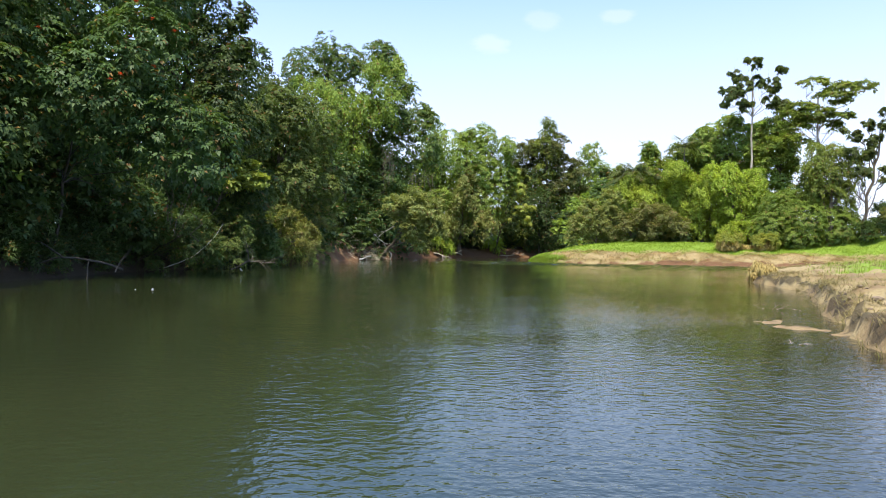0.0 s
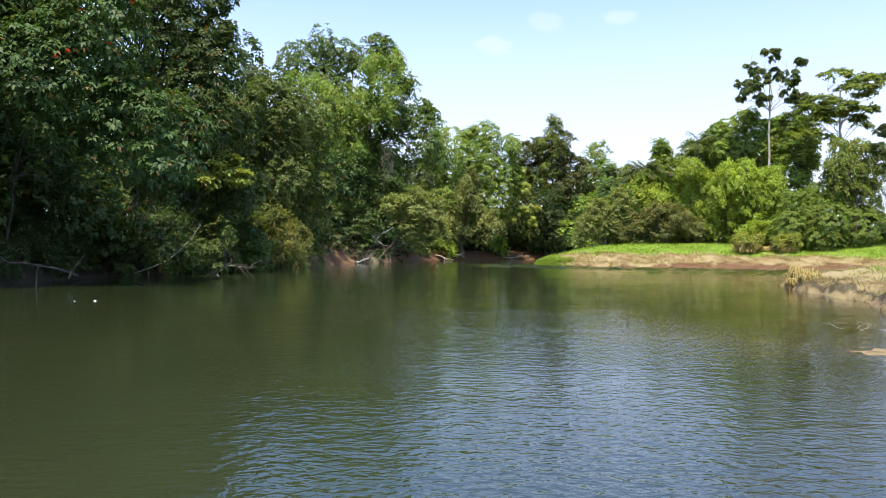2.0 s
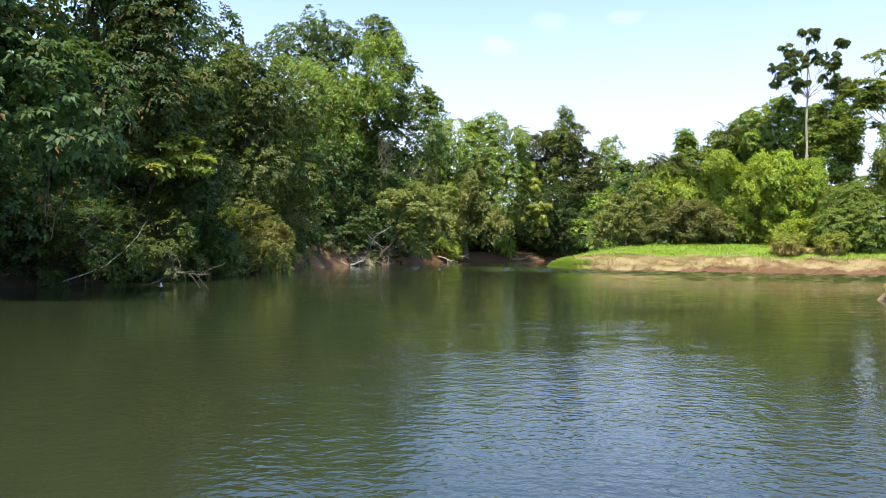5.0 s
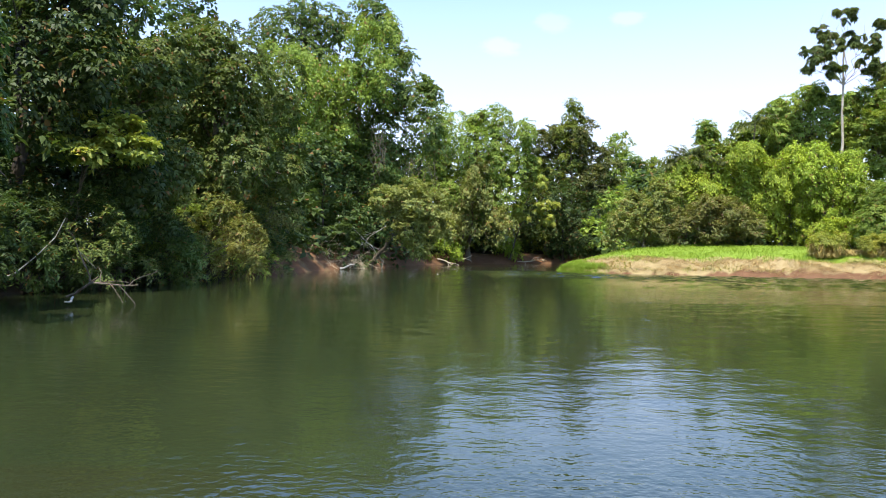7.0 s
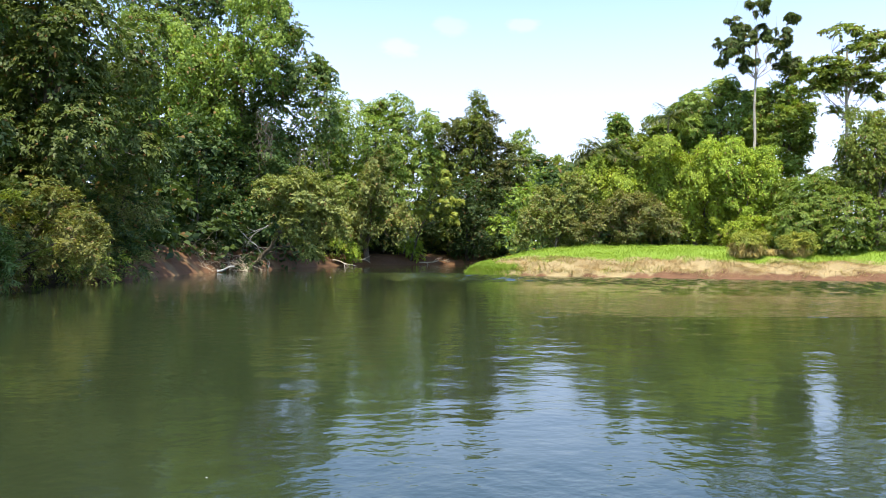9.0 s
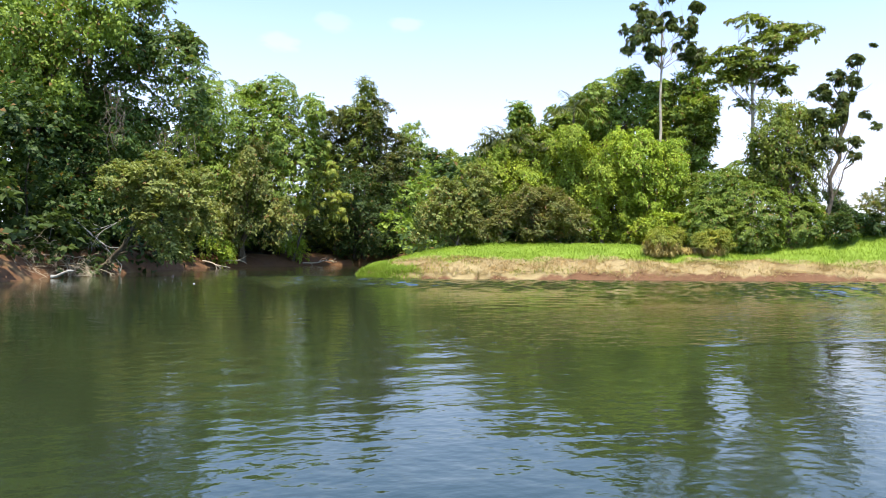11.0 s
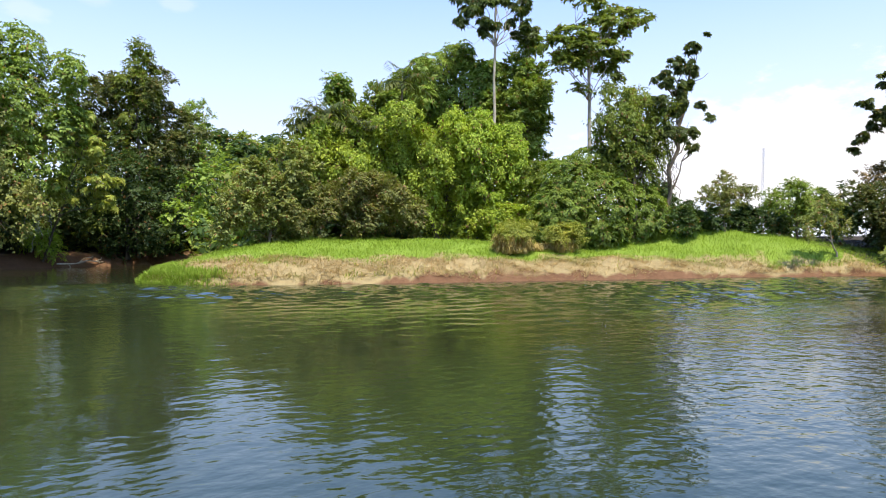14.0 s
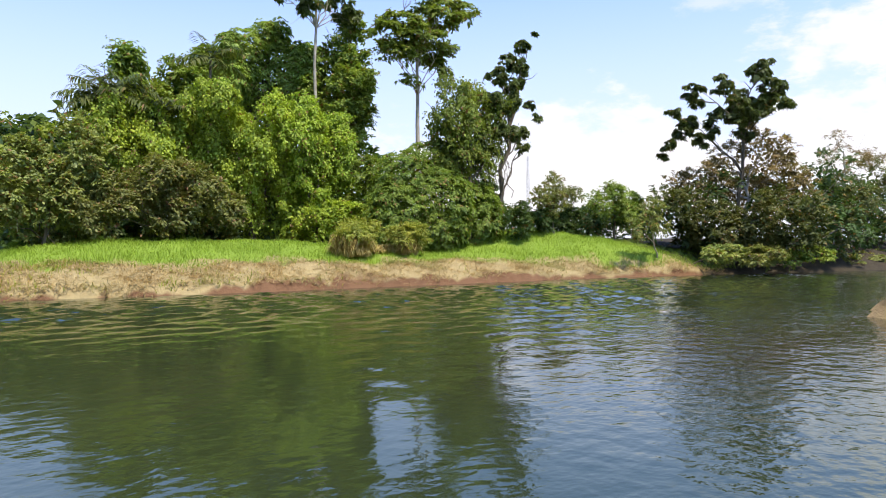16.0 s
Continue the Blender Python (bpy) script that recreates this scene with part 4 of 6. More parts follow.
tree("shrub", "olive thicket at the edge of the grass", "thicket", "olive", [
    (14.6, 105.6, 5.6, 1.75, 1.75, 1.75), (16.1, 105.6, 7.1, 2.02, 2.02, 2.02), (13.6, 105.6, 3.9, 1.09, 1.09, 1.09),
    (16.6, 105.6, 4.4, 1.78, 1.78, 1.78), (18.6, 105.6, 8.7, 1.95, 1.95, 1.95), (19.2, 105.6, 6.3, 2.31, 2.31, 2.31),
    (18.1, 105.6, 4.2, 1.79, 1.79, 1.79)],
    36000, 0.24, style="spray", r=0.12, fork=0.1)
tree("shrub", "brownish thicket of dry-leaved bushes", "thicket", "brown", [
    (23.6, 104.6, 7.0, 2.18, 2.18, 2.18), (22.0, 104.6, 5.0, 1.96, 1.96, 1.96), (24.7, 104.6, 4.8, 2.09, 2.09, 2.09),
    (27.0, 104.6, 5.8, 2.23, 2.23, 2.23), (28.8, 104.6, 4.5, 1.71, 1.71, 1.71), (25.9, 104.6, 6.8, 1.68, 1.68, 1.68),
    (20.4, 104.6, 4.4, 1.42, 1.42, 1.42)],
    36000, 0.24, style="spray", r=0.12, fork=0.1)
tree("rainforest_tree", "tree smothered in bright green creepers", "tree", "vine", [
    (21.8, 108.7, 10.4, 2.07, 2.07, 2.07), (24.7, 108.7, 9.7, 2.21, 2.21, 2.21), (25.9, 108.7, 11.5, 1.95, 1.95, 1.95),
    (22.0, 108.7, 12.3, 1.41, 1.41, 1.41), (23.5, 108.7, 8.1, 1.93, 1.93, 1.93), (28.8, 108.7, 11.1, 2.54, 2.54, 2.54),
    (27.6, 108.7, 8.8, 2.25, 2.25, 2.25), (30.1, 108.7, 8.3, 2.28, 2.28, 2.28)],
    50000, 0.24, style="curtain", r=0.25)
tree("rainforest_tree", "tree smothered in green creepers", "tree", "vine", [
    (30.9, 106.7, 10.8, 2.78, 2.78, 2.78), (34.0, 106.7, 9.3, 2.94, 2.94, 2.94), (30.9, 106.7, 8.2, 2.50, 2.50, 2.50),
    (34.6, 106.7, 6.6, 2.55, 2.55, 2.55), (32.1, 106.7, 5.4, 2.24, 2.24, 2.24), (36.6, 106.7, 7.1, 2.58, 2.58, 2.58),
    (35.8, 106.7, 4.4, 2.00, 2.00, 2.00), (28.5, 106.7, 12.9, 2.19, 2.19, 2.19)],
    62000, 0.23, style="curtain", r=0.28)
tree("rainforest_tree", "creeper-covered tree below a tall pale trunk", "tree", "vine", [
    (35.9, 104.6, 11.4, 2.67, 2.67, 2.67), (39.8, 104.6, 11.8, 1.93, 1.93, 1.93), (39.4, 104.6, 10.4, 2.38, 2.38, 2.38),
    (37.8, 104.6, 7.7, 2.80, 2.80, 2.80), (40.5, 104.6, 7.8, 2.05, 2.05, 2.05), (39.8, 104.6, 4.9, 1.99, 1.99, 1.99),
    (37.2, 104.6, 4.4, 1.96, 1.96, 1.96), (33.5, 104.6, 12.4, 2.19, 2.19, 2.19)],
    57000, 0.23, style="curtain", r=0.28)
tree("rainforest_tree", "vine-topped column of a dead tree", "tree", "mid", [
    (27.2, 116.0, 18.3, 1.04, 0.98, 0.92), (27.2, 116.0, 16.9, 0.80, 1.01, 1.23), (27.0, 116.0, 15.1, 1.10, 1.32, 1.53),
    (28.2, 116.0, 13.6, 1.73, 1.73, 1.73)],
    8000, 0.36, style="hang", r=0.2)
tree("rainforest_tree", "forest tree behind the thicket", "tree", "mid", [
    (31.6, 117.0, 17.4, 1.02, 1.21, 1.40), (34.0, 117.0, 16.9, 2.18, 2.18, 2.18), (30.6, 117.0, 14.8, 1.64, 1.64, 1.64),
    (36.1, 117.0, 18.3, 2.46, 2.46, 2.46), (37.9, 117.0, 16.2, 3.27, 3.27, 3.27), (33.3, 117.0, 14.0, 2.56, 2.56, 2.56),
    (35.4, 117.0, 19.2, 1.29, 1.29, 1.29)],
    24000, 0.40, r=0.3)
tree("rainforest_tree", "dense tree with a domed crown above the creepers", "tree", "mid", [
    (36.4, 113.0, 20.0, 2.35, 2.35, 2.35), (38.5, 113.0, 21.4, 2.00, 2.00, 2.00), (40.3, 113.0, 19.1, 3.03, 3.03, 3.03),
    (37.8, 113.0, 17.1, 2.80, 2.80, 2.80), (41.7, 113.0, 16.4, 2.86, 2.86, 2.86), (43.2, 113.0, 20.3, 2.04, 2.04, 2.04),
    (35.4, 113.0, 16.6, 2.16, 2.16, 2.16)],
    36000, 0.34, style="canopy", r=0.4)
tree("rainforest_tree", "dark tree with a hanging ragged edge", "tree", "mid", [
    (43.7, 109.0, 20.1, 1.83, 1.83, 1.83), (45.9, 109.0, 19.7, 1.73, 1.73, 1.73), (44.5, 109.0, 17.4, 2.57, 2.57, 2.57),
    (46.6, 109.0, 17.9, 1.49, 1.49, 1.49), (44.1, 109.0, 14.7, 2.57, 2.57, 2.57), (45.9, 109.0, 14.5, 1.36, 1.36, 1.36),
    (45.5, 109.0, 12.7, 0.99, 0.99, 0.99), (45.2, 109.0, 22.9, 1.23, 1.23, 1.23), (42.7, 109.0, 17.0, 2.43, 2.43, 2.43)],
    34000, 0.34, r=0.3)
tree("rainforest_tree", "tall tree with a pale bare trunk and clustered broad leaves", "tree", "cec", [
    (40.4, 107.7, 29.9, 1.43, 1.43, 1.43), (38.0, 107.7, 27.7, 1.56, 1.56, 1.56), (37.4, 107.7, 25.2, 2.07, 2.07, 2.07),
    (40.7, 107.7, 26.9, 1.82, 1.82, 1.82), (43.2, 107.7, 26.3, 1.70, 1.70, 1.70), (43.1, 107.7, 24.0, 1.57, 1.57, 1.57),
    (39.0, 107.7, 23.5, 1.43, 1.43, 1.43), (35.9, 107.7, 25.8, 0.77, 0.77, 0.77), (44.3, 107.7, 28.6, 0.92, 0.92, 0.92),
    (36.1, 107.7, 23.5, 0.77, 0.77, 0.77), (44.7, 107.7, 23.8, 0.92, 0.92, 0.92)],
    13000, 0.46, style="rosette", at=(40.3, 108.6), r=0.22, bark=PALE_BARK, fork=0.82)
tree("rainforest_tree", "tall pale-trunked tree with flat tiers of leaves", "tree", "mid", [
    (46.5, 102.0, 25.5, 1.47, 1.32, 0.57), (50.7, 102.0, 24.7, 2.08, 1.87, 0.64), (53.2, 102.0, 25.0, 1.29, 1.16, 0.53),
    (48.9, 102.0, 23.5, 2.41, 2.17, 0.69), (44.8, 102.0, 22.0, 1.79, 1.61, 0.56), (42.8, 102.0, 20.9, 1.33, 1.20, 0.50),
    (46.5, 102.0, 21.0, 2.83, 2.55, 0.79), (47.5, 102.0, 19.7, 2.62, 2.36, 0.57), (50.0, 102.0, 20.7, 1.61, 1.45, 0.58),
    (44.4, 102.0, 19.4, 1.46, 1.31, 0.50), (49.6, 102.0, 18.7, 0.81, 0.72, 0.40), (46.1, 102.0, 17.2, 0.79, 0.71, 0.34)],
    11000, 0.42, style="tier", at=(47.6, 102.5), r=0.27, bark=PALE_BARK, fork=0.7)
tree("rainforest_tree", "leaning tree wrapped in dense creepers", "tree", "mid", [
    (43.8, 94.9, 14.1, 1.92, 1.98, 2.03), (44.7, 94.9, 11.9, 2.14, 2.14, 2.14), (46.1, 94.9, 14.4, 1.64, 1.64, 1.64),
    (42.6, 94.9, 12.0, 1.50, 1.50, 1.50), (47.0, 94.9, 12.2, 1.55, 1.55, 1.55),
    (48.2, 94.6, 13.4, 1.30, 1.30, 1.50), (46.4, 94.9, 9.6, 1.70, 1.60, 1.80), (48.3, 94.5, 10.2, 0.90, 0.90, 1.40), (44.0, 94.9, 9.6, 1.80, 1.70, 1.70)],
    22000, 0.26, style="curtain", r=0.3)
tree("rainforest_tree", "leaning tree with dark clusters of broad leaves", "tree", "cec", [
    (48.0, 93.9, 16.7, 1.13, 1.13, 1.13), (49.7, 93.9, 18.0, 1.03, 1.03, 1.03), (51.9, 93.9, 19.9, 0.73, 0.73, 0.73),
    (51.6, 93.9, 18.0, 0.84, 0.94, 1.04), (47.3, 93.9, 14.6, 1.22, 1.22, 1.22), (49.6, 93.9, 14.5, 1.23, 1.23, 1.23),
    (48.6, 93.9, 11.9, 1.34, 1.34, 1.34), (50.0, 93.9, 16.1, 1.03, 1.03, 1.03), (52.8, 93.9, 15.0, 0.52, 0.52, 0.52),
    (54.1, 93.9, 13.9, 0.59, 0.59, 0.59), (51.9, 93.9, 12.6, 0.68, 0.68, 0.68), (51.8, 93.9, 11.1, 0.63, 0.63, 0.63),
    (46.7, 93.9, 10.9, 1.32, 1.32, 1.32), (53.7, 93.9, 21.4, 0.26, 0.26, 0.26), (50.9, 93.9, 16.6, 0.73, 0.73, 0.73)],
    11500, 0.38, style="rosette", at=(49.6, 95.5), r=0.24, fork=0.3)
tree("round_bush", "large rounded bush with glossy leaves, standing on the grass", "bush", "bush", [
    (43.2, 98.0, 6.0, 5.80, 4.20, 3.90), (40.2, 97.0, 7.4, 3.00, 2.60, 2.50), (43.4, 97.2, 8.9, 3.00, 2.60, 2.20),
    (47.0, 97.0, 7.2, 2.90, 2.60, 2.50), (38.3, 96.4, 5.0, 2.60, 2.40, 2.40), (42.0, 95.0, 5.8, 3.10, 2.40, 2.80),
    (46.2, 95.2, 5.2, 3.10, 2.40, 2.60), (41.8, 94.8, 3.7, 2.70, 2.00, 1.80), (48.7, 96.4, 4.6, 2.20, 2.00, 2.10),
    (37.8, 95.6, 3.6, 1.90, 1.80, 1.60), (46.6, 95.0, 3.4, 2.40, 1.80, 1.70), (44.6, 96.4, 10.2, 1.30, 1.30, 0.90)],
    60000, 0.27, style="canopy", r=0.18, fork=0.1, whole=True)
tree("shrub", "dark bush behind the round bush", "bush", "dark", [
    (54.9, 100.2, 7.5, 1.27, 1.27, 1.27), (56.2, 100.2, 6.1, 1.29, 1.29, 1.29), (54.5, 100.2, 5.5, 1.44, 1.44, 1.44)],
    6000, 0.26, r=0.1)
tree("shrub", "yellow-green bush beside the cane grass", "bush", "vine", [
    (38.2, 99.1, 4.2, 1.36, 1.36, 1.36), (36.4, 99.1, 4.4, 1.23, 1.23, 1.23), (40.3, 99.1, 3.2, 1.06, 1.06, 1.06),
    (34.9, 99.1, 4.7, 1.13, 1.13, 1.13)],
    9000, 0.24, style="spray", r=0.08, fork=0.1)
tree("shrub", "leafy bushes filling the gap beside the round bush", "bush", "mid", [
    (40.0, 101.2, 8.7, 1.22, 1.22, 1.22), (42.3, 101.2, 7.2, 1.45, 1.45, 1.45), (39.7, 101.2, 6.1, 1.68, 1.68, 1.68),
    (42.9, 101.2, 4.8, 1.56, 1.56, 1.56), (40.7, 101.2, 4.3, 1.42, 1.42, 1.42)],
    16000, 0.24, style="spray", r=0.1, fork=0.1)
tree("small_tree", "slender pale-leaved tree behind the grass mound", "tree", "olive", [
    (53.3, 91.8, 7.3, 1.40, 1.25, 1.11), (51.1, 91.8, 6.5, 0.97, 0.88, 0.78), (55.7, 91.8, 6.8, 1.24, 1.03, 0.83),
    (53.3, 91.8, 6.1, 1.50, 1.36, 0.70)],
    6500, 0.22, style="spray", r=0.1, fork=0.3)
tree("small_tree", "rounded dark green tree behind the grass mound", "tree", "mid", [
    (60.3, 89.7, 7.0, 1.92, 1.55, 1.17), (63.8, 89.7, 6.5, 1.44, 1.27, 1.11), (57.6, 89.7, 6.2, 1.24, 1.03, 0.83),
    (61.4, 89.7, 5.7, 2.16, 1.94, 0.75)],
    9500, 0.24, style="spray", r=0.12, fork=0.3)
tree("shrub", "low dark hedge of bushes behind the mound", "hedge", "dark", [
    (49.2, 92.8, 4.4, 1.44, 1.40, 1.35), (52.7, 92.8, 4.5, 1.61, 1.56, 1.50), (57.0, 92.8, 4.7, 1.69, 1.64, 1.59),
    (61.8, 92.8, 4.8, 1.79, 1.73, 1.68), (67.1, 92.8, 4.7, 2.02, 1.84, 1.66), (73.0, 92.8, 4.7, 2.39, 2.08, 1.77)],
    30000, 0.26, r=0.06, fork=0.1)
tree("small_tree", "thin young tree on the grass slope", "tree", "olive", [
    (53.7, 83.4, 4.6, 1.19, 1.11, 1.01), (55.9, 83.4, 4.0, 1.04, 0.90, 0.75), (51.7, 83.4, 3.7, 0.90, 0.76, 0.63),
    (54.9, 83.4, 5.5, 0.84, 0.84, 0.84)],
    2200, 0.22, at=(56.8, 83.8), style="spray", r=0.07, bark=PALE_BARK, fork=0.3)
tree("rainforest_tree", "tree with dark clusters of broad leaves above thin limbs", "tree", "cec", [
    (63.6, 85.7, 11.8, 0.75, 0.75, 0.75), (63.3, 85.0, 14.7, 0.74, 0.74, 0.74), (65.0, 83.6, 16.6, 1.17, 1.17, 1.17),
    (64.0, 83.9, 13.8, 1.26, 1.26, 1.26), (64.7, 81.1, 16.7, 1.13, 1.13, 1.13), (66.7, 78.8, 18.0, 1.23, 1.23, 1.23),
    (69.0, 77.5, 16.8, 1.04, 1.04, 1.04), (68.3, 78.3, 15.1, 1.26, 1.26, 1.26), (67.4, 80.8, 14.7, 1.59, 1.59, 1.59),
    (64.7, 82.7, 12.3, 1.16, 1.16, 1.16), (66.9, 79.8, 12.8, 1.15, 1.15, 1.15), (63.5, 86.2, 10.6, 0.49, 0.49, 0.49),
    (66.6, 76.1, 14.8, 0.60, 0.60, 0.60), (66.6, 84.2, 16.1, 1.02, 1.02, 1.02), (67.8, 78.0, 15.8, 0.99, 0.99, 0.99),
    (67.6, 78.3, 15.1, 0.97, 0.97, 0.97), (65.0, 79.8, 15.1, 1.07, 1.07, 1.07), (69.0, 78.1, 16.2, 0.93, 0.93, 0.93),
    (67.0, 77.8, 16.8, 0.94, 0.94, 0.94), (67.6, 81.3, 14.6, 0.72, 0.72, 0.72), (65.1, 84.7, 13.0, 0.89, 0.89, 0.89),
    (65.5, 82.5, 13.6, 0.78, 0.78, 0.78), (67.8, 79.6, 15.5, 0.83, 0.83, 0.83), (64.8, 80.2, 13.7, 0.79, 0.79, 0.79),
    (66.5, 78.4, 15.2, 0.77, 0.77, 0.77), (68.0, 81.0, 16.5, 1.08, 1.08, 1.08), (66.1, 79.0, 14.1, 1.09, 1.09, 1.09),
    (67.7, 78.4, 18.4, 1.03, 1.03, 1.03), (64.6, 81.6, 14.3, 0.85, 0.85, 0.85), (65.9, 76.1, 14.7, 0.77, 0.77, 0.77)],
    22000, 0.40, style="rosette", r=0.22, fork=0.35)
tree("rainforest_tree", "sparse greyish riverside tree", "tree", "grey", [
    (68.4, 81.7, 9.9, 2.49, 2.49, 2.49), (67.5, 78.8, 10.7, 2.18, 2.18, 2.18), (67.6, 77.4, 9.0, 2.05, 2.05, 2.05),
    (65.1, 82.7, 8.2, 2.22, 2.22, 2.22), (69.6, 80.5, 6.7, 2.49, 2.49, 2.49), (68.5, 76.2, 7.5, 1.85, 1.85, 1.85),
    (64.8, 84.7, 7.8, 1.61, 1.61, 1.61)],
    20000, 0.26, style="spray", r=0.25, bark=GREY_WOOD)
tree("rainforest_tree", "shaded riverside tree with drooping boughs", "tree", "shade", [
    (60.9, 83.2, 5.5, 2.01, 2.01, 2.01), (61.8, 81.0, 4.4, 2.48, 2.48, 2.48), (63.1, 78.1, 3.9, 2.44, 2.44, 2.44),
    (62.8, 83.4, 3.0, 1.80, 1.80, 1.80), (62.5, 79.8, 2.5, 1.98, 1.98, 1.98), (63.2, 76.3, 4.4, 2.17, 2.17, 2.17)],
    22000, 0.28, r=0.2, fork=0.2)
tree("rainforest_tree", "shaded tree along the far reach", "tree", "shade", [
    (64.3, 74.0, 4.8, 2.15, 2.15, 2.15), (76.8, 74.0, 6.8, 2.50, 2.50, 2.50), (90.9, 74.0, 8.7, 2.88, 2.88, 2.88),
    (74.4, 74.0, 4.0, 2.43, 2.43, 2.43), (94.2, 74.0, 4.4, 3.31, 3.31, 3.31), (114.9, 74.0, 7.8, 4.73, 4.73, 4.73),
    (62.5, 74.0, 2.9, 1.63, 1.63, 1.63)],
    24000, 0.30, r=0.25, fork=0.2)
tree("rainforest_tree", "sparse pale-leaved tree along the far reach", "tree", "grey", [
    (79.4, 75.0, 12.9, 1.27, 1.04, 0.81), (84.6, 75.0, 11.4, 2.06, 2.06, 2.06), (77.0, 75.0, 9.6, 1.57, 1.57, 1.57),
    (96.9, 75.0, 11.8, 2.05, 2.05, 2.05)],
    4000, 0.26, style="fine", r=0.15, bark=GREY_WOOD)
tree("shrub", "leafy bough shrub drooping to the water", "shrub", "olive", [
    (56.5, 78.2, 1.9, 1.35, 1.21, 0.68), (54.3, 78.2, 1.7, 0.66, 0.59, 0.40), (58.9, 78.2, 2.0, 0.84, 0.70, 0.55)],
    4500, 0.24, style="tier", r=0.07, fork=0.1, group="bank shrubs")
tree("shrub", "leafy bough shrub drooping to the water", "shrub", "olive", [
    (58.9, 76.0, 1.6, 1.46, 1.31, 0.73), (56.3, 76.0, 1.4, 0.70, 0.63, 0.42), (61.8, 76.0, 1.7, 0.91, 0.76, 0.60)],
    4500, 0.24, style="tier", r=0.07, fork=0.1, group="bank shrubs")
tree("shrub", "leafy bough shrub drooping to the water", "shrub", "mid", [
    (67.0, 74.7, 1.5, 1.79, 1.61, 0.90), (63.2, 74.7, 1.3, 0.85, 0.77, 0.51), (71.3, 74.7, 1.6, 1.13, 0.94, 0.75)],
    4500, 0.24, style="tier", r=0.07, fork=0.1, group="bank shrubs")
tree("shrub", "leafy bough shrub drooping to the water", "shrub", "olive", [
    (81.9, 73.0, 1.0, 1.74, 1.57, 0.87), (77.0, 73.0, 0.9, 0.83, 0.66, 0.50), (87.3, 73.0, 1.2, 1.11, 0.92, 0.74)],
    4500, 0.24, style="tier", r=0.07, fork=0.1, group="bank shrubs")


# drooping growth all along the left waterline
for i in range(34):
    t = i / 33
    y = 28 + 55 * t + RNG.uniform(-1, 1)
    x = float(np.interp(y, [0, 33, 48, 60, 73, 86, 100], [-22, -23.6, -24.6, -23.2, -21, -18.3, -16.5]))
    s = RNG.uniform(0.8, 1.3)
    x -= 2.6 * max(0.0, min(1.0, (60 - y) / 6))
    # below y 60 all take dark leaves, as painted shade of the overhanging crowns
    tree("shrub", "green shrub trailing over the waterline, darkened where shade falls", "shrub", "dark" if y < 60 else ("dark", "olive", "olive", "mid")[i % 4], [
        (x + 0.4, y, 1.1 * s, 1.5 * s, 1.7 * s, 1.0 * s), (x - 0.8, y + 0.6, 2.4 * s, 1.6 * s, 1.8 * s, 1.2 * s), (x - 1.6, y - 0.8, 3.6 * s, 1.5 * s, 1.7 * s, 1.3 * s)],
        3600, 0.25, style="fine", r=0.07, fork=0.1, group="bank shrubs", face=(0.75, -0.65))


for i in range(16):
    t = i / 15
    x = float(np.interp(t, [0, 0.25, 0.5, 0.75, 1], [-13.6, -9.0, -1.5, 6.5, 15.5]))
    y = float(np.interp(t, [0, 0.25, 0.5, 0.75, 1], [121.0, 136.5, 147.0, 153.0, 156.5]))
    s = RNG.uniform(0.8, 1.4)
    tree("shrub", "shaded shrub hanging over the creek bank", "shrub", ("dark", "mid", "olive", "dark")[i % 4], [
        (x - 0.8, y + 1.6, 1.6 + 2.0 * s, 2.0 * s, 2.0 * s, 1.0 * s), (x - 1.3, y + 2.4, 1.4 + 3.8 * s, 2.1 * s, 2.1 * s, 1.5 * s), (x - 1.8, y + 3.2, 1.2 + 5.6 * s, 2.1 * s, 2.1 * s, 1.6 * s)],
        3400, 0.34, r=0.07, fork=0.1, group="creek shrubs", face=(0.4, -0.9))


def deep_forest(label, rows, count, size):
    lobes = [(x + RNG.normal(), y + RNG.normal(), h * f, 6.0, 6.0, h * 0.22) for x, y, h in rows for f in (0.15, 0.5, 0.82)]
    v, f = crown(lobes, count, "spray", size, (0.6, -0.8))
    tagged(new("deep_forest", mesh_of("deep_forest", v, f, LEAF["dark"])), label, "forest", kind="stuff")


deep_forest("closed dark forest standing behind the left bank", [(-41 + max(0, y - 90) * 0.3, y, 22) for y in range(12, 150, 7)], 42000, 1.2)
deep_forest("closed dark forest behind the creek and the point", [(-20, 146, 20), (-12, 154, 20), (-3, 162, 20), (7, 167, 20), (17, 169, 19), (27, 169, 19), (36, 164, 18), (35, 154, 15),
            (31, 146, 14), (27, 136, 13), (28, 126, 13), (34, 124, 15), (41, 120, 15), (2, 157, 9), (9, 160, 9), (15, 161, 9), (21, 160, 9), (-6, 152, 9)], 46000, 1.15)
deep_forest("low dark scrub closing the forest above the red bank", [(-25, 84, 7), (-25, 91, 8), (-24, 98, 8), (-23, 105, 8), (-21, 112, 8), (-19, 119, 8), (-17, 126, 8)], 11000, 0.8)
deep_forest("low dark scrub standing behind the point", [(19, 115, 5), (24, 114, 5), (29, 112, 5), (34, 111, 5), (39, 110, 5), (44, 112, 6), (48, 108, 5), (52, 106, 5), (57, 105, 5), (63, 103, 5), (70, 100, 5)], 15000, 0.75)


def understorey(name, label, leaf, x, y, h, wide, count, size, face):
    z = z_at(*ashore(x, y))
    lobes = [(x + RNG.normal() * wide * 0.5, y + RNG.normal() * wide * 0.5, z + h * f, wide, wide, h * 0.3) for f in (0.2, 0.45, 0.75)]
    tree(name, label, "tree", leaf, lobes, count, size, r=0.12, fork=0.15, face=face, group="understorey")


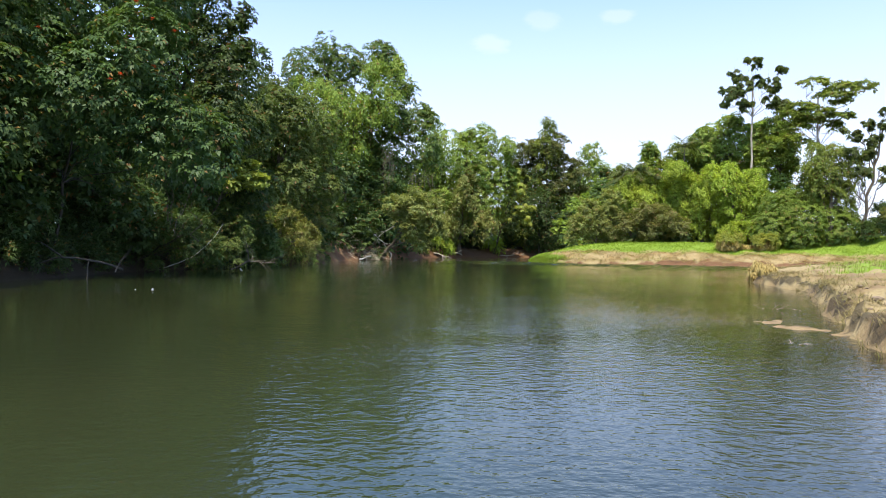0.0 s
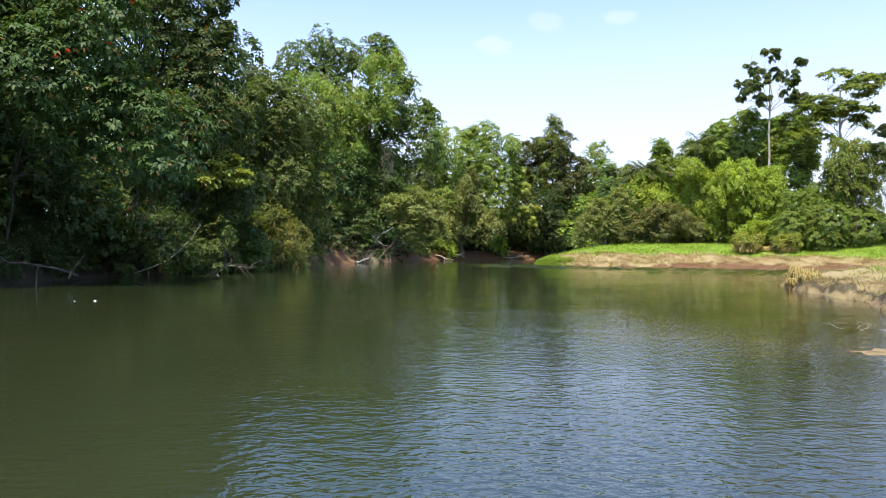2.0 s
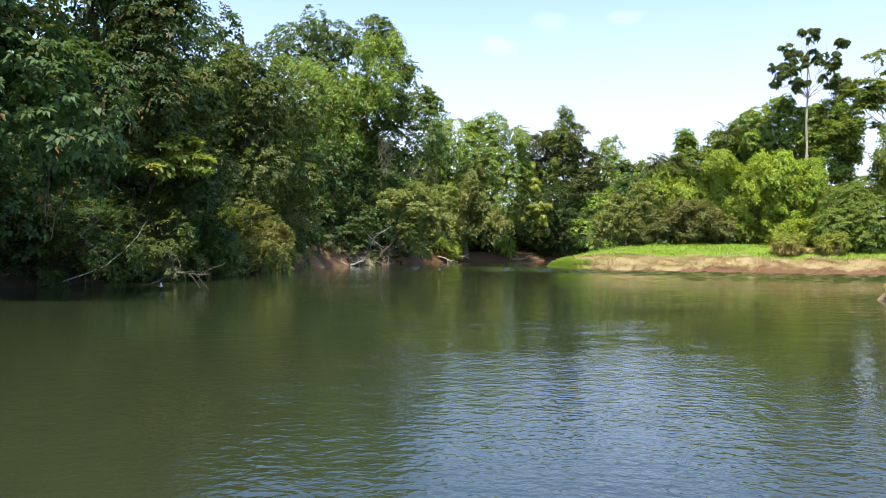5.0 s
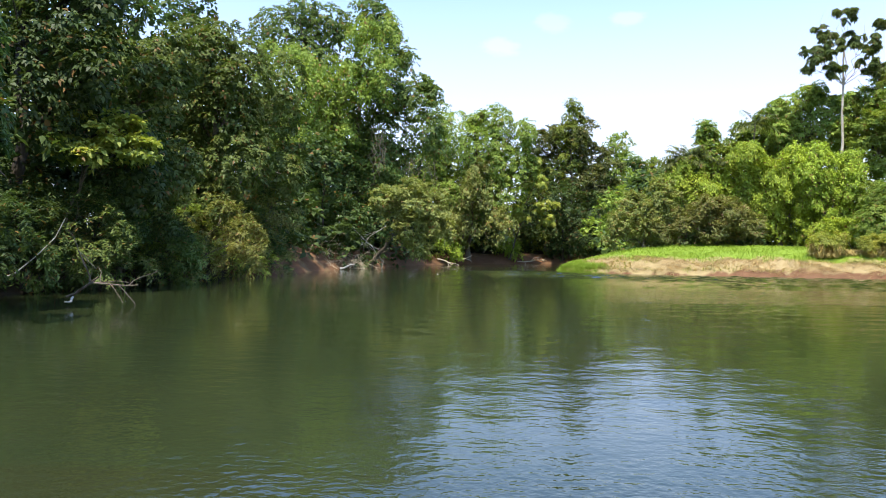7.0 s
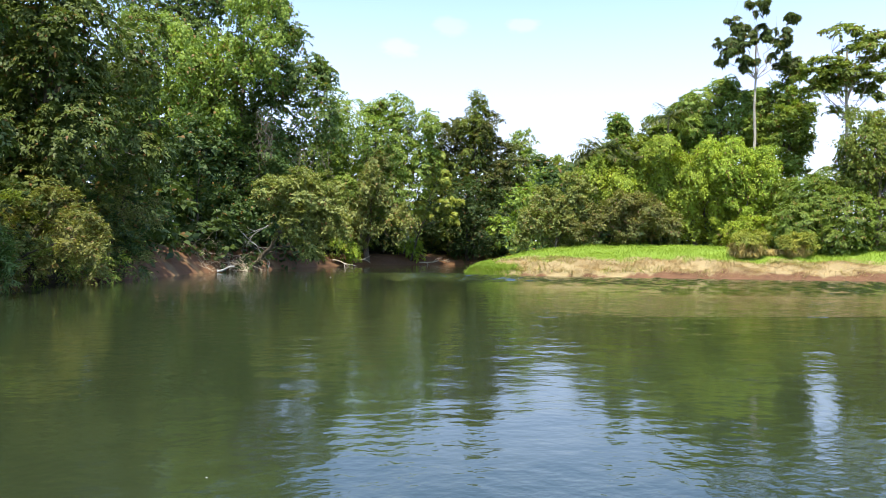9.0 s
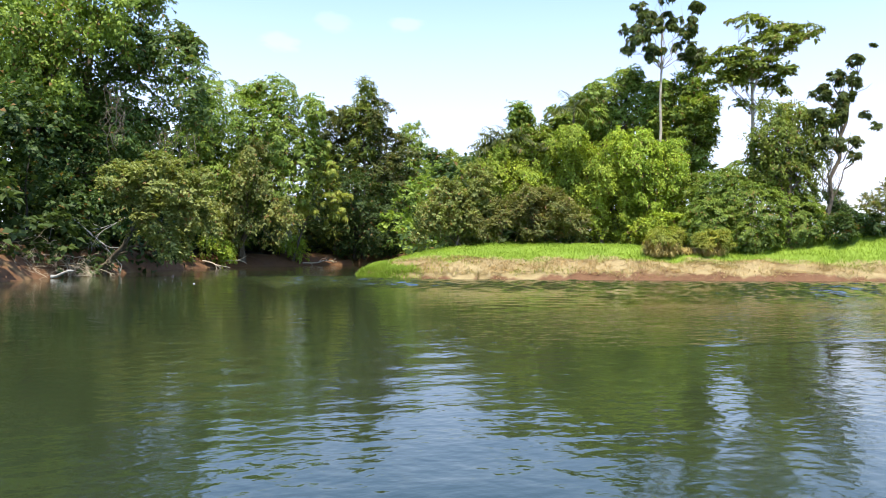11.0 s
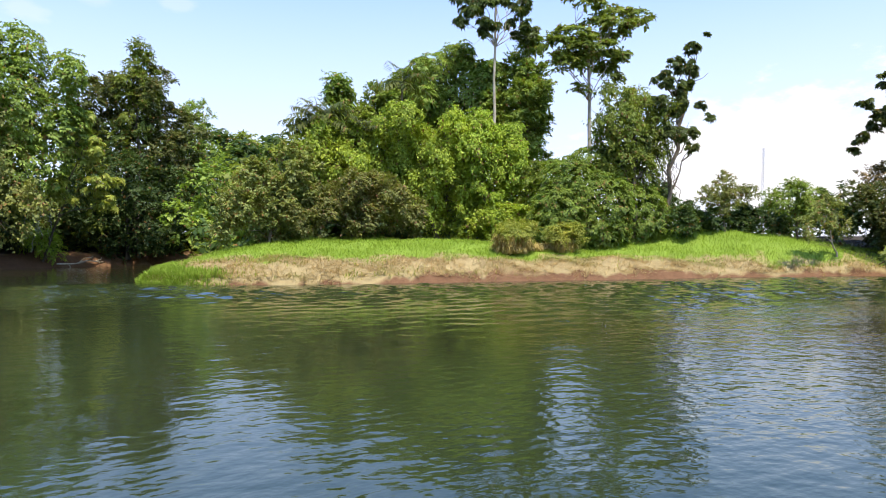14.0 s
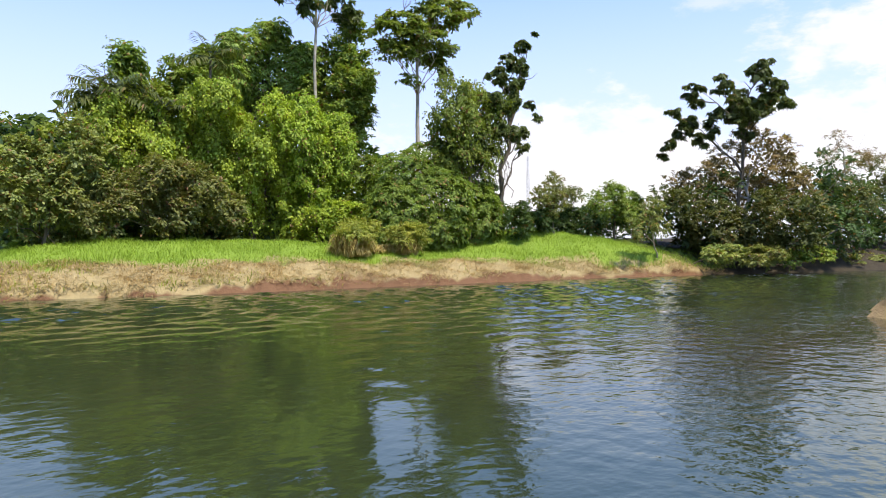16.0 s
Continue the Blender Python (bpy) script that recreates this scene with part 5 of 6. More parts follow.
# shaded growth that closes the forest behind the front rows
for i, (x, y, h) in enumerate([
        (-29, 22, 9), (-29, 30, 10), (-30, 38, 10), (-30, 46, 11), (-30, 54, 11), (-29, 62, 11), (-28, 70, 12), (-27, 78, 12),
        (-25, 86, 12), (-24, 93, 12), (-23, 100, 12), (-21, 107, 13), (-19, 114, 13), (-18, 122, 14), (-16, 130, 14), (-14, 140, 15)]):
    # dark leaves here carry the forest's shade in their colour
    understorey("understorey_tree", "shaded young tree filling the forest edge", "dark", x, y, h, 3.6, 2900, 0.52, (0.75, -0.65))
for i, (x, y, h) in enumerate([
        (-13, 136, 15), (-7, 143, 15), (0, 150, 16), (8, 155, 16), (16, 158, 16), (25, 158, 16), (31, 152, 15), (25, 138, 12),
        (19, 128, 9), (22, 114, 9), (28, 110, 9), (34, 112, 11), (40, 110, 11), (46, 104, 8), (38, 120, 13), (30, 126, 13)]):
    understorey("understorey_tree", "young tree filling the forest behind the point", "mid", x, y, h, 3.8, 2700, 0.57, (0.0, -1.0))
for i, (x, y, h) in enumerate([(64, 82, 6), (70, 79, 7), (76, 77, 8), (83, 75, 8), (90, 72, 8), (98, 70, 8), (108, 68, 9)]):
    # shade along this reach comes from the dark leaf colour
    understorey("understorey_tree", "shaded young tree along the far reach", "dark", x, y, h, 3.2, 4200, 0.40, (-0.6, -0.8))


# ---- grass ----


def blades(x, y, length, width, lean, flat=0.0):
    """Two-piece grass blades rooted on the ground."""
    n = len(x)
    z = ground_z(x, y) - 0.03
    a = RNG.uniform(0, 2 * math.pi, n)
    d = np.stack([np.cos(a), np.sin(a)], 1) * lean[:, None]
    s = np.stack([-np.sin(a), np.cos(a), np.zeros(n)], 1) * width[:, None] * 0.5
    b = np.stack([x, y, z], 1)
    h = length * np.sqrt(np.clip(1 - lean ** 2, 0.05, 1))
    m = b + np.stack([d[:, 0] * length * 0.4, d[:, 1] * length * 0.4, h * 0.62], 1)
    t = b + np.stack([d[:, 0] * length, d[:, 1] * length, h * (1 - flat * 0.6)], 1)
    v = np.stack([b - s, b + s, m + s * 0.8, m - s * 0.8, t], 1).reshape(-1, 3)
    return v, np.arange(n)[:, None] * 5


def grass_mesh(name, x, y, length, width, lean, mat, flat=0.0):
    v, i = blades(x, y, length, width, lean, flat)
    f = np.concatenate([i + np.array([[0, 1, 2]]), i + np.array([[0, 2, 3]]), i + np.array([[3, 2, 4]])])
    return mesh_of(name, v, f, mat)


def scatter(n, x0, x1, y0, y1, test):
    x, y = RNG.uniform(x0, x1, n), RNG.uniform(y0, y1, n)
    d = inland(x, y)
    k = test(x, y, d)
    return x[k], y[k]


def meadow():
    def brow(x, y):
        return 3.2 + 0.7 * ripple(x, y, 3.5, 5) - 2.6 * np.clip((x - 44) / 6, 0, 1) - 1.2 * np.clip((12 - x) / 4.0, 0, 1)

    def lush(x, y, d):
        near, left, far = banks(x, y)
        return far & (d > brow(x, y)) & (d < 15) & (x < 62)
    x, y = scatter(210000, 6, 63, 78, 116, lush)
    n = len(x)
    tall = 0.40 + 0.14 * ripple(x, y, 2.1, 7)
    me = grass_mesh("meadow_grass", x, y, tall * RNG.uniform(0.6, 1.15, n), RNG.uniform(0.018, 0.036, n), RNG.uniform(0.5, 0.95, n), GRASS)
    tagged(new("meadow_grass", me), "lush bright green grass covering the river bank", "grass", kind="stuff")

    def slope(x, y, d):
        near, left, far = banks(x, y)
        return far & (d > 0.12 + 0.2 * ripple(x, y, 1.2, 8)) & (d < brow(x, y) + 0.5) & (x < 61) & (RNG.random(len(x)) < (0.5 + 0.45 * ripple(x, y, 1.5, 9)) * np.clip(0.25 + d / 2.2 + 0.7 * np.clip((25 - x) / 4, 0, 1) + 0.5 * np.clip((x - 42) / 4, 0, 1), 0, 1))
    x, y = scatter(330000, 6, 62, 78, 108, slope)
    n = len(x)
    me = grass_mesh("dry_slope_grass", x, y, RNG.uniform(0.3, 0.75, n), RNG.uniform(0.025, 0.05, n), RNG.uniform(0.86, 0.997, n), DRY_GRASS, 0.6)
    tagged(new("dry_slope_grass", me), "flattened straw-coloured dry grass on the bank slope", "grass", kind="stuff")

    def weedy(x, y, d):
        near, left, far = banks(x, y)
        return far & (d > 0.2) & (d < brow(x, y)) & (RNG.random(len(x)) < np.clip((ripple(x, y, 2.6, 3) + 0.25) * 1.3, 0, 1) * np.clip((26 - x) / 5, 0.1, 1))
    x, y = scatter(90000, 7, 60, 78, 104, weedy)
    n = len(x)
    me = grass_mesh("slope_weeds", x, y, RNG.uniform(0.15, 0.5, n), RNG.uniform(0.025, 0.05, n), RNG.uniform(0.4, 0.97, n), CANE, 0.4)
    tagged(new("slope_weeds", me), "patches of yellow-green weeds on the bank slope", "weeds", kind="stuff")

    def tufts(name, label, centres, per, spread, lo, hi, lean, mat, test, box):
        cx, cy = scatter(centres, *box, test)
        k = len(cx)
        x = np.repeat(cx, per) + RNG.normal(size=k * per) * spread
        y = np.repeat(cy, per) + RNG.normal(size=k * per) * spread
        big = np.repeat(RNG.uniform(0.6, 1.25, k), per)
        n = len(x)
        me = grass_mesh(name, x, y, RNG.uniform(lo, hi, n) * big, RNG.uniform(0.012, 0.026, n), RNG.uniform(*lean, n), mat, 0.7)
        tagged(new(name, me), label, "grass", kind="stuff")

    def brush(x, y, d):
        near, left, far = banks(x, y)
        return near & (d > 0.05) & (RNG.random(len(x)) < np.where(d < 0.9, 0.9, 0.22 + 0.7 * ripple(x, y, 2.2, 4)))
    tufts("bank_brush", "tan and olive dry brush trailing over the sandy bank", 7000, 24, 0.2, 0.25, 0.75, (0.8, 0.995), BRUSH, brush, (7, 30, 8, 63))

    def shelf_green(x, y, d):
        near, left, far = banks(x, y)
        return near & (d > 3.8 + 2.5 * ripple(x, y, 2.6, 6))
    x, y = scatter(18000, 11, 45, 8, 62, shelf_green)
    n = len(x)
    me = grass_mesh("shelf_grass", x, y, RNG.uniform(0.2, 0.5, n), RNG.uniform(0.02, 0.04, n), RNG.uniform(0.3, 0.9, n), GRASS)
    tagged(new("shelf_grass", me), "green grass growing back from the sandy shelf", "grass", kind="stuff")

    def fringe(x, y, d):
        near, left, far = banks(x, y)
        return far & (d > -0.3) & (d < 1.9 + 0.8 * ripple(x, y, 1.4, 2)) & (RNG.random(len(x)) < np.clip((12.0 - x) / 3.0, 0, 0.85)) & (y < 108)
    x, y = scatter(60000, 6, 12, 94, 108, fringe)
    n = len(x)
    me = grass_mesh("water_edge_grass", x, y, RNG.uniform(0.25, 0.65, n), RNG.uniform(0.025, 0.05, n), RNG.uniform(0.4, 0.95, n), GRASS)
    tagged(new("water_edge_grass", me), "green rushes at the tip of the grassy point", "grass", kind="stuff")


BRUSH = blade_material("grass_brush", (0.130, 0.095, 0.036), (0.380, 0.300, 0.120), (0.19, 0.23, 0.04))
meadow()


def tussock(x, y, r, h, n, mat, label):
    """A clump of arching cane grass with dead blades hanging under it."""
    z = z_at(x, y)
    ob = thing("grass_tussock", x, y, z, label, "grass clump", "tussocks on the bank")
    for nm, k, m, hh, out in (("leaf_tuft", n, mat, h, 0.75), ("dead_tuft", n // 4, STRAW, h * 0.75, 1.0)):
        a = RNG.uniform(0, 2 * math.pi, k)
        q = RNG.uniform(0, 0.45, k) * r
        hub = RNG.integers(0, 11, k)
        hx, hy = (RNG.uniform(-1, 1, 11) * r * 0.75)[hub], (RNG.uniform(-1, 1, 11) * r * 0.5)[hub]
        tall = RNG.uniform(0.4, 1.05, 11)[hub]
        reach = RNG.uniform(0.15, 1.0, k) * r * out * 0.7
        ht = hh * tall * RNG.uniform(0.5, 1.1, k) * np.sqrt(np.clip(1 - 0.55 * (reach / r) ** 2, 0.2, 1))
        dx, dy = np.cos(a), np.sin(a)
        s = np.stack([-dy, dx, np.zeros(k)], 1) * 0.035
        def at(f, up):
            return np.stack([x + hx + dx * (q * 0.4 + reach * 0.7 * f), y + hy + dy * (q * 0.4 + reach * 0.7 * f), z + ht * up], 1)
        p0, p1, p2, p3 = at(0, -0.05), at(0.3, 0.75), at(0.8, 1.0), at(1.25, 0.55 if nm == "leaf_tuft" else 0.1)
        v = np.stack([p0 - s, p0 + s, p1 + s, p1 - s, p2 + s * 0.8, p2 - s * 0.8, p3], 1).reshape(-1, 3)
        i = np.arange(k)[:, None] * 7
        f = np.concatenate([i + np.array([c]) for c in ([0, 1, 2], [0, 2, 3], [3, 2, 4], [3, 4, 5], [5, 4, 6])])
        part(nm, mesh_of(nm, v, f, m), ob)
    return ob


tussock(32.4, 94.6, 1.6, 1.5, 1700, STRAW, "big yellowish clump of arching cane grass on the bank")
tussock(34.9, 95.0, 1.1, 0.8, 1100, STRAW, "pale straw-coloured clump between the cane grass")
tussock(37.0, 93.9, 1.3, 1.25, 1300, STRAW, "rounded clump of cane grass beside the bush")
for x, y, r in ((32.2, 94.3, 1.55), (36.8, 93.6, 1.25)):
    z = z_at(x, y)
    heap = [(x + RNG.uniform(-0.85, 0.85) * r, y + RNG.uniform(-0.4, 0.4) * r, z + RNG.uniform(0.8, 1.4) * r, *(RNG.uniform(0.28, 0.5, 2) * r), RNG.uniform(0.18, 0.32) * r) for _ in range(11)]
    tree("leafy_mound", "yellow-green leaves heaped over dead cane stems", "shrub", "light", heap,
         5200, 0.24, style="fine", r=0.05, fork=0.1, group="tussocks on the bank")

# ---- palms ----
FROND = leaf_material("leaf_frond", (0.040, 0.075, 0.022), (0.110, 0.170, 0.045), dry_amount=0.05)


def frond(root, way, length, droop, leaflet):
    """An arching rib with two rows of drooping leaflets."""
    n = 16
    t = np.linspace(0, 1, n)
    way = np.asarray(way, float) / np.linalg.norm(way)
    rib = np.asarray(root) + way[None] * (t * length)[:, None]
    rib[:, 2] -= droop * length * t ** 2.2
    rib_v = tube(rib, np.linspace(0.045, 0.01, n), 4)
    tan = unit(np.gradient(rib, axis=0))
    side = unit(np.cross(tan, np.array([[0, 0, 1.0]])))
    k = np.repeat(np.arange(2, n), 2)
    sg = np.tile([1.0, -1.0], n - 2)[:, None]
    L = leaflet * np.sin(np.clip(t[k] * 0.9 + 0.1, 0, 1) * math.pi) ** 0.6 + 0.12
    d = unit(side[k] * sg + tan[k] * 0.6 - np.array([0, 0, 0.35]) + RNG.normal(size=(len(k), 3)) * 0.12)
    lv = leaves(rib[k], d, unit(np.tile([0, 0, 1.0], (len(k), 1)) + side[k] * sg * -0.3), L, L * 0.2, 0.3)
    return joined([rib_v, lv])


def palm(x, y, top, reach, count, label, lean=0.0):
    z = z_at(x, y)
    ob = thing("palm_tree", x, y, z, label, "palm tree", "palms above the thicket")
    head = np.array([x + lean, y, top])
    stem = bend((x, y, z - 0.2), head, 0.01, 8, 0.05)
    part("trunk", mesh_of("trunk", *tube(stem, np.linspace(0.15, 0.10, 8), 9), BARK, True), ob)
    for i in range(count):
        a, up = i * 2.399 + RNG.uniform(-0.2, 0.2), RNG.uniform(-0.15, 1.3)
        v, f = frond(head, (math.cos(a), math.sin(a), up), reach * RNG.uniform(0.8, 1.1), 0.45 - 0.12 * up, reach * 0.28)
        part("frond", mesh_of("frond", v, f, FROND), ob)
    return ob


palm(23.0, 110.0, 13.4, 3.8, 30, "dark feathery palm rising out of the creepers")
palm(26.2, 108.0, 12.4, 2.6, 15, "slim palm rising among the creepers")
palm(31.0, 109.6, 17.6, 3.2, 14, "palm head showing above the vine-covered trees")

# ---- dead wood, vines and things along the left bank ----


def boughs(start, way, length, r, depth, spread=0.55, gravity=-0.05):
    """Limbs that fork and fork again."""
    way = np.asarray(way, float) / np.linalg.norm(way)
    n = 6
    pts = [np.asarray(start, float)]
    d = way.copy()
    for _ in range(n - 1):
        d = d + RNG.normal(size=3) * 0.16 + np.array([0, 0, gravity])
        d /= np.linalg.norm(d)
        pts.append(pts[-1] + d * length / (n - 1))
    out = [tube(pts, np.linspace(r, r * 0.55, n), 6)]
    if depth:
        for _ in range(3):
            i = int(RNG.integers(2, n))
            out += boughs(pts[i], d + RNG.normal(size=3) * spread, length * RNG.uniform(0.5, 0.75), r * 0.55, depth - 1, spread, gravity)
    return out


def dead_branch(x, y, z, way, length, r, depth, mat, label, name="dead_branch", group="", gravity=-0.05, spread=0.55):
    ob = thing(name, x, y, z, label, "dead branch", group)
    v, f = joined(boughs((x, y, z), way, length, r, depth, spread, gravity))
    part("limb", mesh_of("limb", v, f, mat, True), ob)
    return ob


for i in range(28):
    x, y = ashore(-13.2 - 0.30 * i + RNG.normal() * 0.4, 110.0 - 0.3 * i + RNG.normal() * 0.6, RNG.uniform(0.1, 1.6))
    dead_branch(x, y, z_at(x, y) + RNG.uniform(0.05, 0.3), (RNG.uniform(-0.4, 1.2), RNG.uniform(-0.9, -0.1), RNG.uniform(-0.3, -0.02)), RNG.uniform(1.5, 2.8),
                RNG.uniform(0.03, 0.055), 3, DEAD_WOOD, "tangled pale dead branch washed up on the red bank", group="driftwood heap")
for p, way, ln in (((-19.3, 109.5, 6.6), (0.5, -0.3, -0.6), 4.2), ((-17.6, 109.2, 5.0), (0.8, -0.2, -0.35), 3.6), ((-13.2, 109.0, 5.2), (-0.8, -0.2, -0.6), 2.8)):
    dead_branch(*p, way, ln, 0.06, 2, GREY_WOOD, "bare grey branch hanging down the bank", group="hanging branches")


def hanging_vines(x, y, z, w, drop, n, mat, label):
    ob = thing("hanging_vine", x, y, z, label, "vine")
    for _ in range(n):
        a = np.array([x + RNG.normal() * w * 0.4, y + RNG.normal() * 0.4, z + RNG.normal() * 0.3])
        b = a + np.array([RNG.normal() * w * 0.5, RNG.normal() * 0.3, -drop * RNG.uniform(0.5, 1.1)])
        part("strand", mesh_of("strand", *tube(bend(a, b, RNG.uniform(-0.1, 0.1), 9, 0.5), np.full(9, RNG.uniform(0.012, 0.035)), 5), mat, True), ob)
    return ob


hanging_vines(-14.1, 110.0, 17.4, 1.0, 6.2, 11, BARK, "tangle of dead brown vines hanging from a tall tree")
hanging_vines(-9.2, 111.5, 13.6, 2.2, 3.6, 14, BARK, "grey bare twigs and vines trailing from a tree")
hanging_vines(2.5, 141.0, 9.0, 1.4, 7.0, 10, GREY_WOOD, "thin vines hanging over the creek mouth")
hanging_vines(49.0, 94.2, 10.4, 0.9, 3.4, 14, BARK, "thin vines hanging from the leaning tree")
hanging_vines(-19.0, 45.0, 9.0, 1.5, 6.0, 12, WET_WOOD, "thin dark vines hanging in the shade")

dead_branch(-21.4, 41.8, 0.5, (-0.75, -0.8, 0.25), 3.4, 0.09, 1, DARK_BARK, "crooked dark log half sunk at the bank", "sunken_log", gravity=-0.1)
dead_branch(-21.2, 40.6, 0.4, (0.2, 0.2, 1.0), 1.3, 0.045, 1, DARK_BARK, "broken snag standing at the bank", "snag")
dead_branch(-18.2, 51.5, 0.25, (0.9, -0.35, 0.05), 2.6, 0.06, 2, WET_WOOD, "leafless twigs reaching over the water", "dead_twig")
dead_branch(-16.9, 49.8, 0.35, (0.55, -0.9, -0.25), 1.7, 0.05, 0, GREY_WOOD, "pale broken stick poking into the river", "stick", gravity=0.0)
dead_branch(-23.6, 52.2, 0.28, (0.8, 0.6, 0.0), 5.8, 0.035, 0, GREY_WOOD, "thin pale pole lying along the waterline", "pole", gravity=0.0)
dead_branch(-17.2, 101.2, 0.16, (1.0, -0.15, 0.05), 1.8, 0.13, 0, GREY_WOOD, "short bleached log at the foot of the bank", "drift_log", gravity=0.0)
for p, way, ln in (((4.2, 145.6, 0.4), (0.9, -0.1, 0.1), 3.0), ((6.4, 147.0, 0.4), (1.0, 0.2, 0.05), 3.2), ((-8.6, 132.6, 0.9), (0.7, -0.3, -0.2), 2.6), ((-6.6, 135.2, 0.9), (0.8, 0.1, -0.1), 2.2)):
    dead_branch(*p, way, ln, 0.11, 1, DEAD_WOOD, "driftwood branch stranded on the creek bank", "drift_log", "creek driftwood", gravity=-0.02)

# ---- the sandy shelf: sticks, stones, roots ----
for x, y, way, ln in ((10.2, 24.6, (1, 0.2, 0.1), 0.8), (9.9, 24.9, (-0.8, 0.5, 0.15), 0.7), (10.1, 24.7, (0.3, -0.6, 0.5), 0.6), (10.9, 24.4, (-0.6, 0.6, 0.3), 0.5), (7.0, 15.6, (1, -0.2, 0.02), 0.7), (6.9, 15.7, (-0.2, 0.5, 0.6), 0.3)):
    dead_branch(x, y, 0.02, way, ln * 0.45, 0.006, 2, DEAD_WOOD, "small dead stick lying in the shallows", "driftwood_stick", "sticks in the shallows", gravity=0.0)


def stone(x, y, r, label, mat):
    bm = bmesh.new()
    bmesh.ops.create_icosphere(bm, subdivisions=2, radius=r)
    for v in bm.verts:
        v.co *= 1 + 0.28 * noise.noise(v.co * (2.2 / r) + Vector((x, y, 0)))
        v.co.z *= 0.55
    me = bpy.data.meshes.new("stone")
    bm.to_mesh(me)
    bm.free()
    me.materials.append(mat)
    ob = new("stone", me)
    ob.matrix_basis = pose(x, y, z_at(x, y) + r * 0.2, 0, 0, x * 77 % 360)
    return tagged(ob, label, "stone", "stones on the shelf")


STONE = plain_material("river_stone", (0.17, 0.115, 0.07), (0.33, 0.24, 0.15), 9)
BONE = plain_material("bleached_litter", (0.55, 0.52, 0.46), (0.8, 0.77, 0.7), 8)
for i in range(46):
    t = RNG.random()
    x, y = 7.9 + t * 4.4 + RNG.normal() * 0.25, 13.6 + t * 11.5 + RNG.normal() * 0.5
    x, y = ashore(x, y, 0.15)
    stone(x + RNG.uniform(0, 0.9), y, float(RNG.uniform(0.05, 0.16)), "muddy brown stone at the water's edge", STONE)
for x, y, r in ((8.3, 14.9, 0.07), (9.5, 20.4, 0.05), (10.3, 16.2, 0.06)):
    stone(x, y, r, "small bleached stone on the sand", BONE)


def root_mat(x, y, along, n, label):
    """Exposed roots and clods at an undercut edge."""
    ob = thing("exposed_root", x, y, z_at(x, y), label, "root", "exposed roots")
    for _ in range(n):
        s = RNG.uniform(-1, 1)
        px, py = x + along[0] * s, y + along[1] * s
        px, py = ashore(px, py, 0.35)
        a = np.array([px, py, z_at(px, py) + 0.02])
        qx, qy = px - RNG.uniform(0.2, 0.7), py - RNG.uniform(-0.3, 0.4)
        b = np.array([qx, qy, min(a[2], RNG.uniform(-0.05, 0.3))])
        part("strand", mesh_of("strand", *tube(bend(a, b, RNG.uniform(0.0, 0.2), 6, 0.5), np.linspace(0.022, 0.008, 6), 5), BARK, True), ob)
    return ob


for x, y, al in ((16.4, 42.5, (0.4, 2.5)), (15.8, 37.5, (0.3, 2.5)), (15.2, 33.0, (1.0, 2.2)), (12.6, 26.8, (1.3, 2.2)), (10.6, 22.0, (1.0, 2.0)), (17.6, 46.6, (0.9, 1.2))):
    root_mat(x, y, al, 14, "dark roots and clods hanging from the undercut edge")

# pale dry brush at the end of the shelf
for x, y, r, h in ((17.2, 46.2, 0.8, 0.7), (17.9, 47.2, 0.7, 0.6), (16.7, 44.6, 0.7, 0.6), (18.6, 47.8, 0.9, 0.9)):
    tussock(*ashore(x, y, 0.2), r, h, 260, STRAW, "grey-brown tuft of dead grass trailing over the bank")

# ---- floating litter ----
for x, y, r in ((-14.7, 31.6, 0.055), (-15.4, 31.4, 0.03), (-2.3, 38.2, 0.012), (-5.4, 90.3, 0.07)):
    bm = bmesh.new()
    bmesh.ops.create_icosphere(bm, subdivisions=2, radius=r)
    for v in bm.verts:
        v.co.z *= 0.5
        v.co *= 1 + 0.2 * noise.noise(v.co * 20)
    me = bpy.data.meshes.new("float")
    bm.to_mesh(me)
    bm.free()
    me.materials.append(BONE)
    ob = new("floating_scrap", me)
    ob.matrix_basis = pose(x, y, r * 0.15)
    tagged(ob, "small white scrap floating on the river", "litter", "floating scraps")

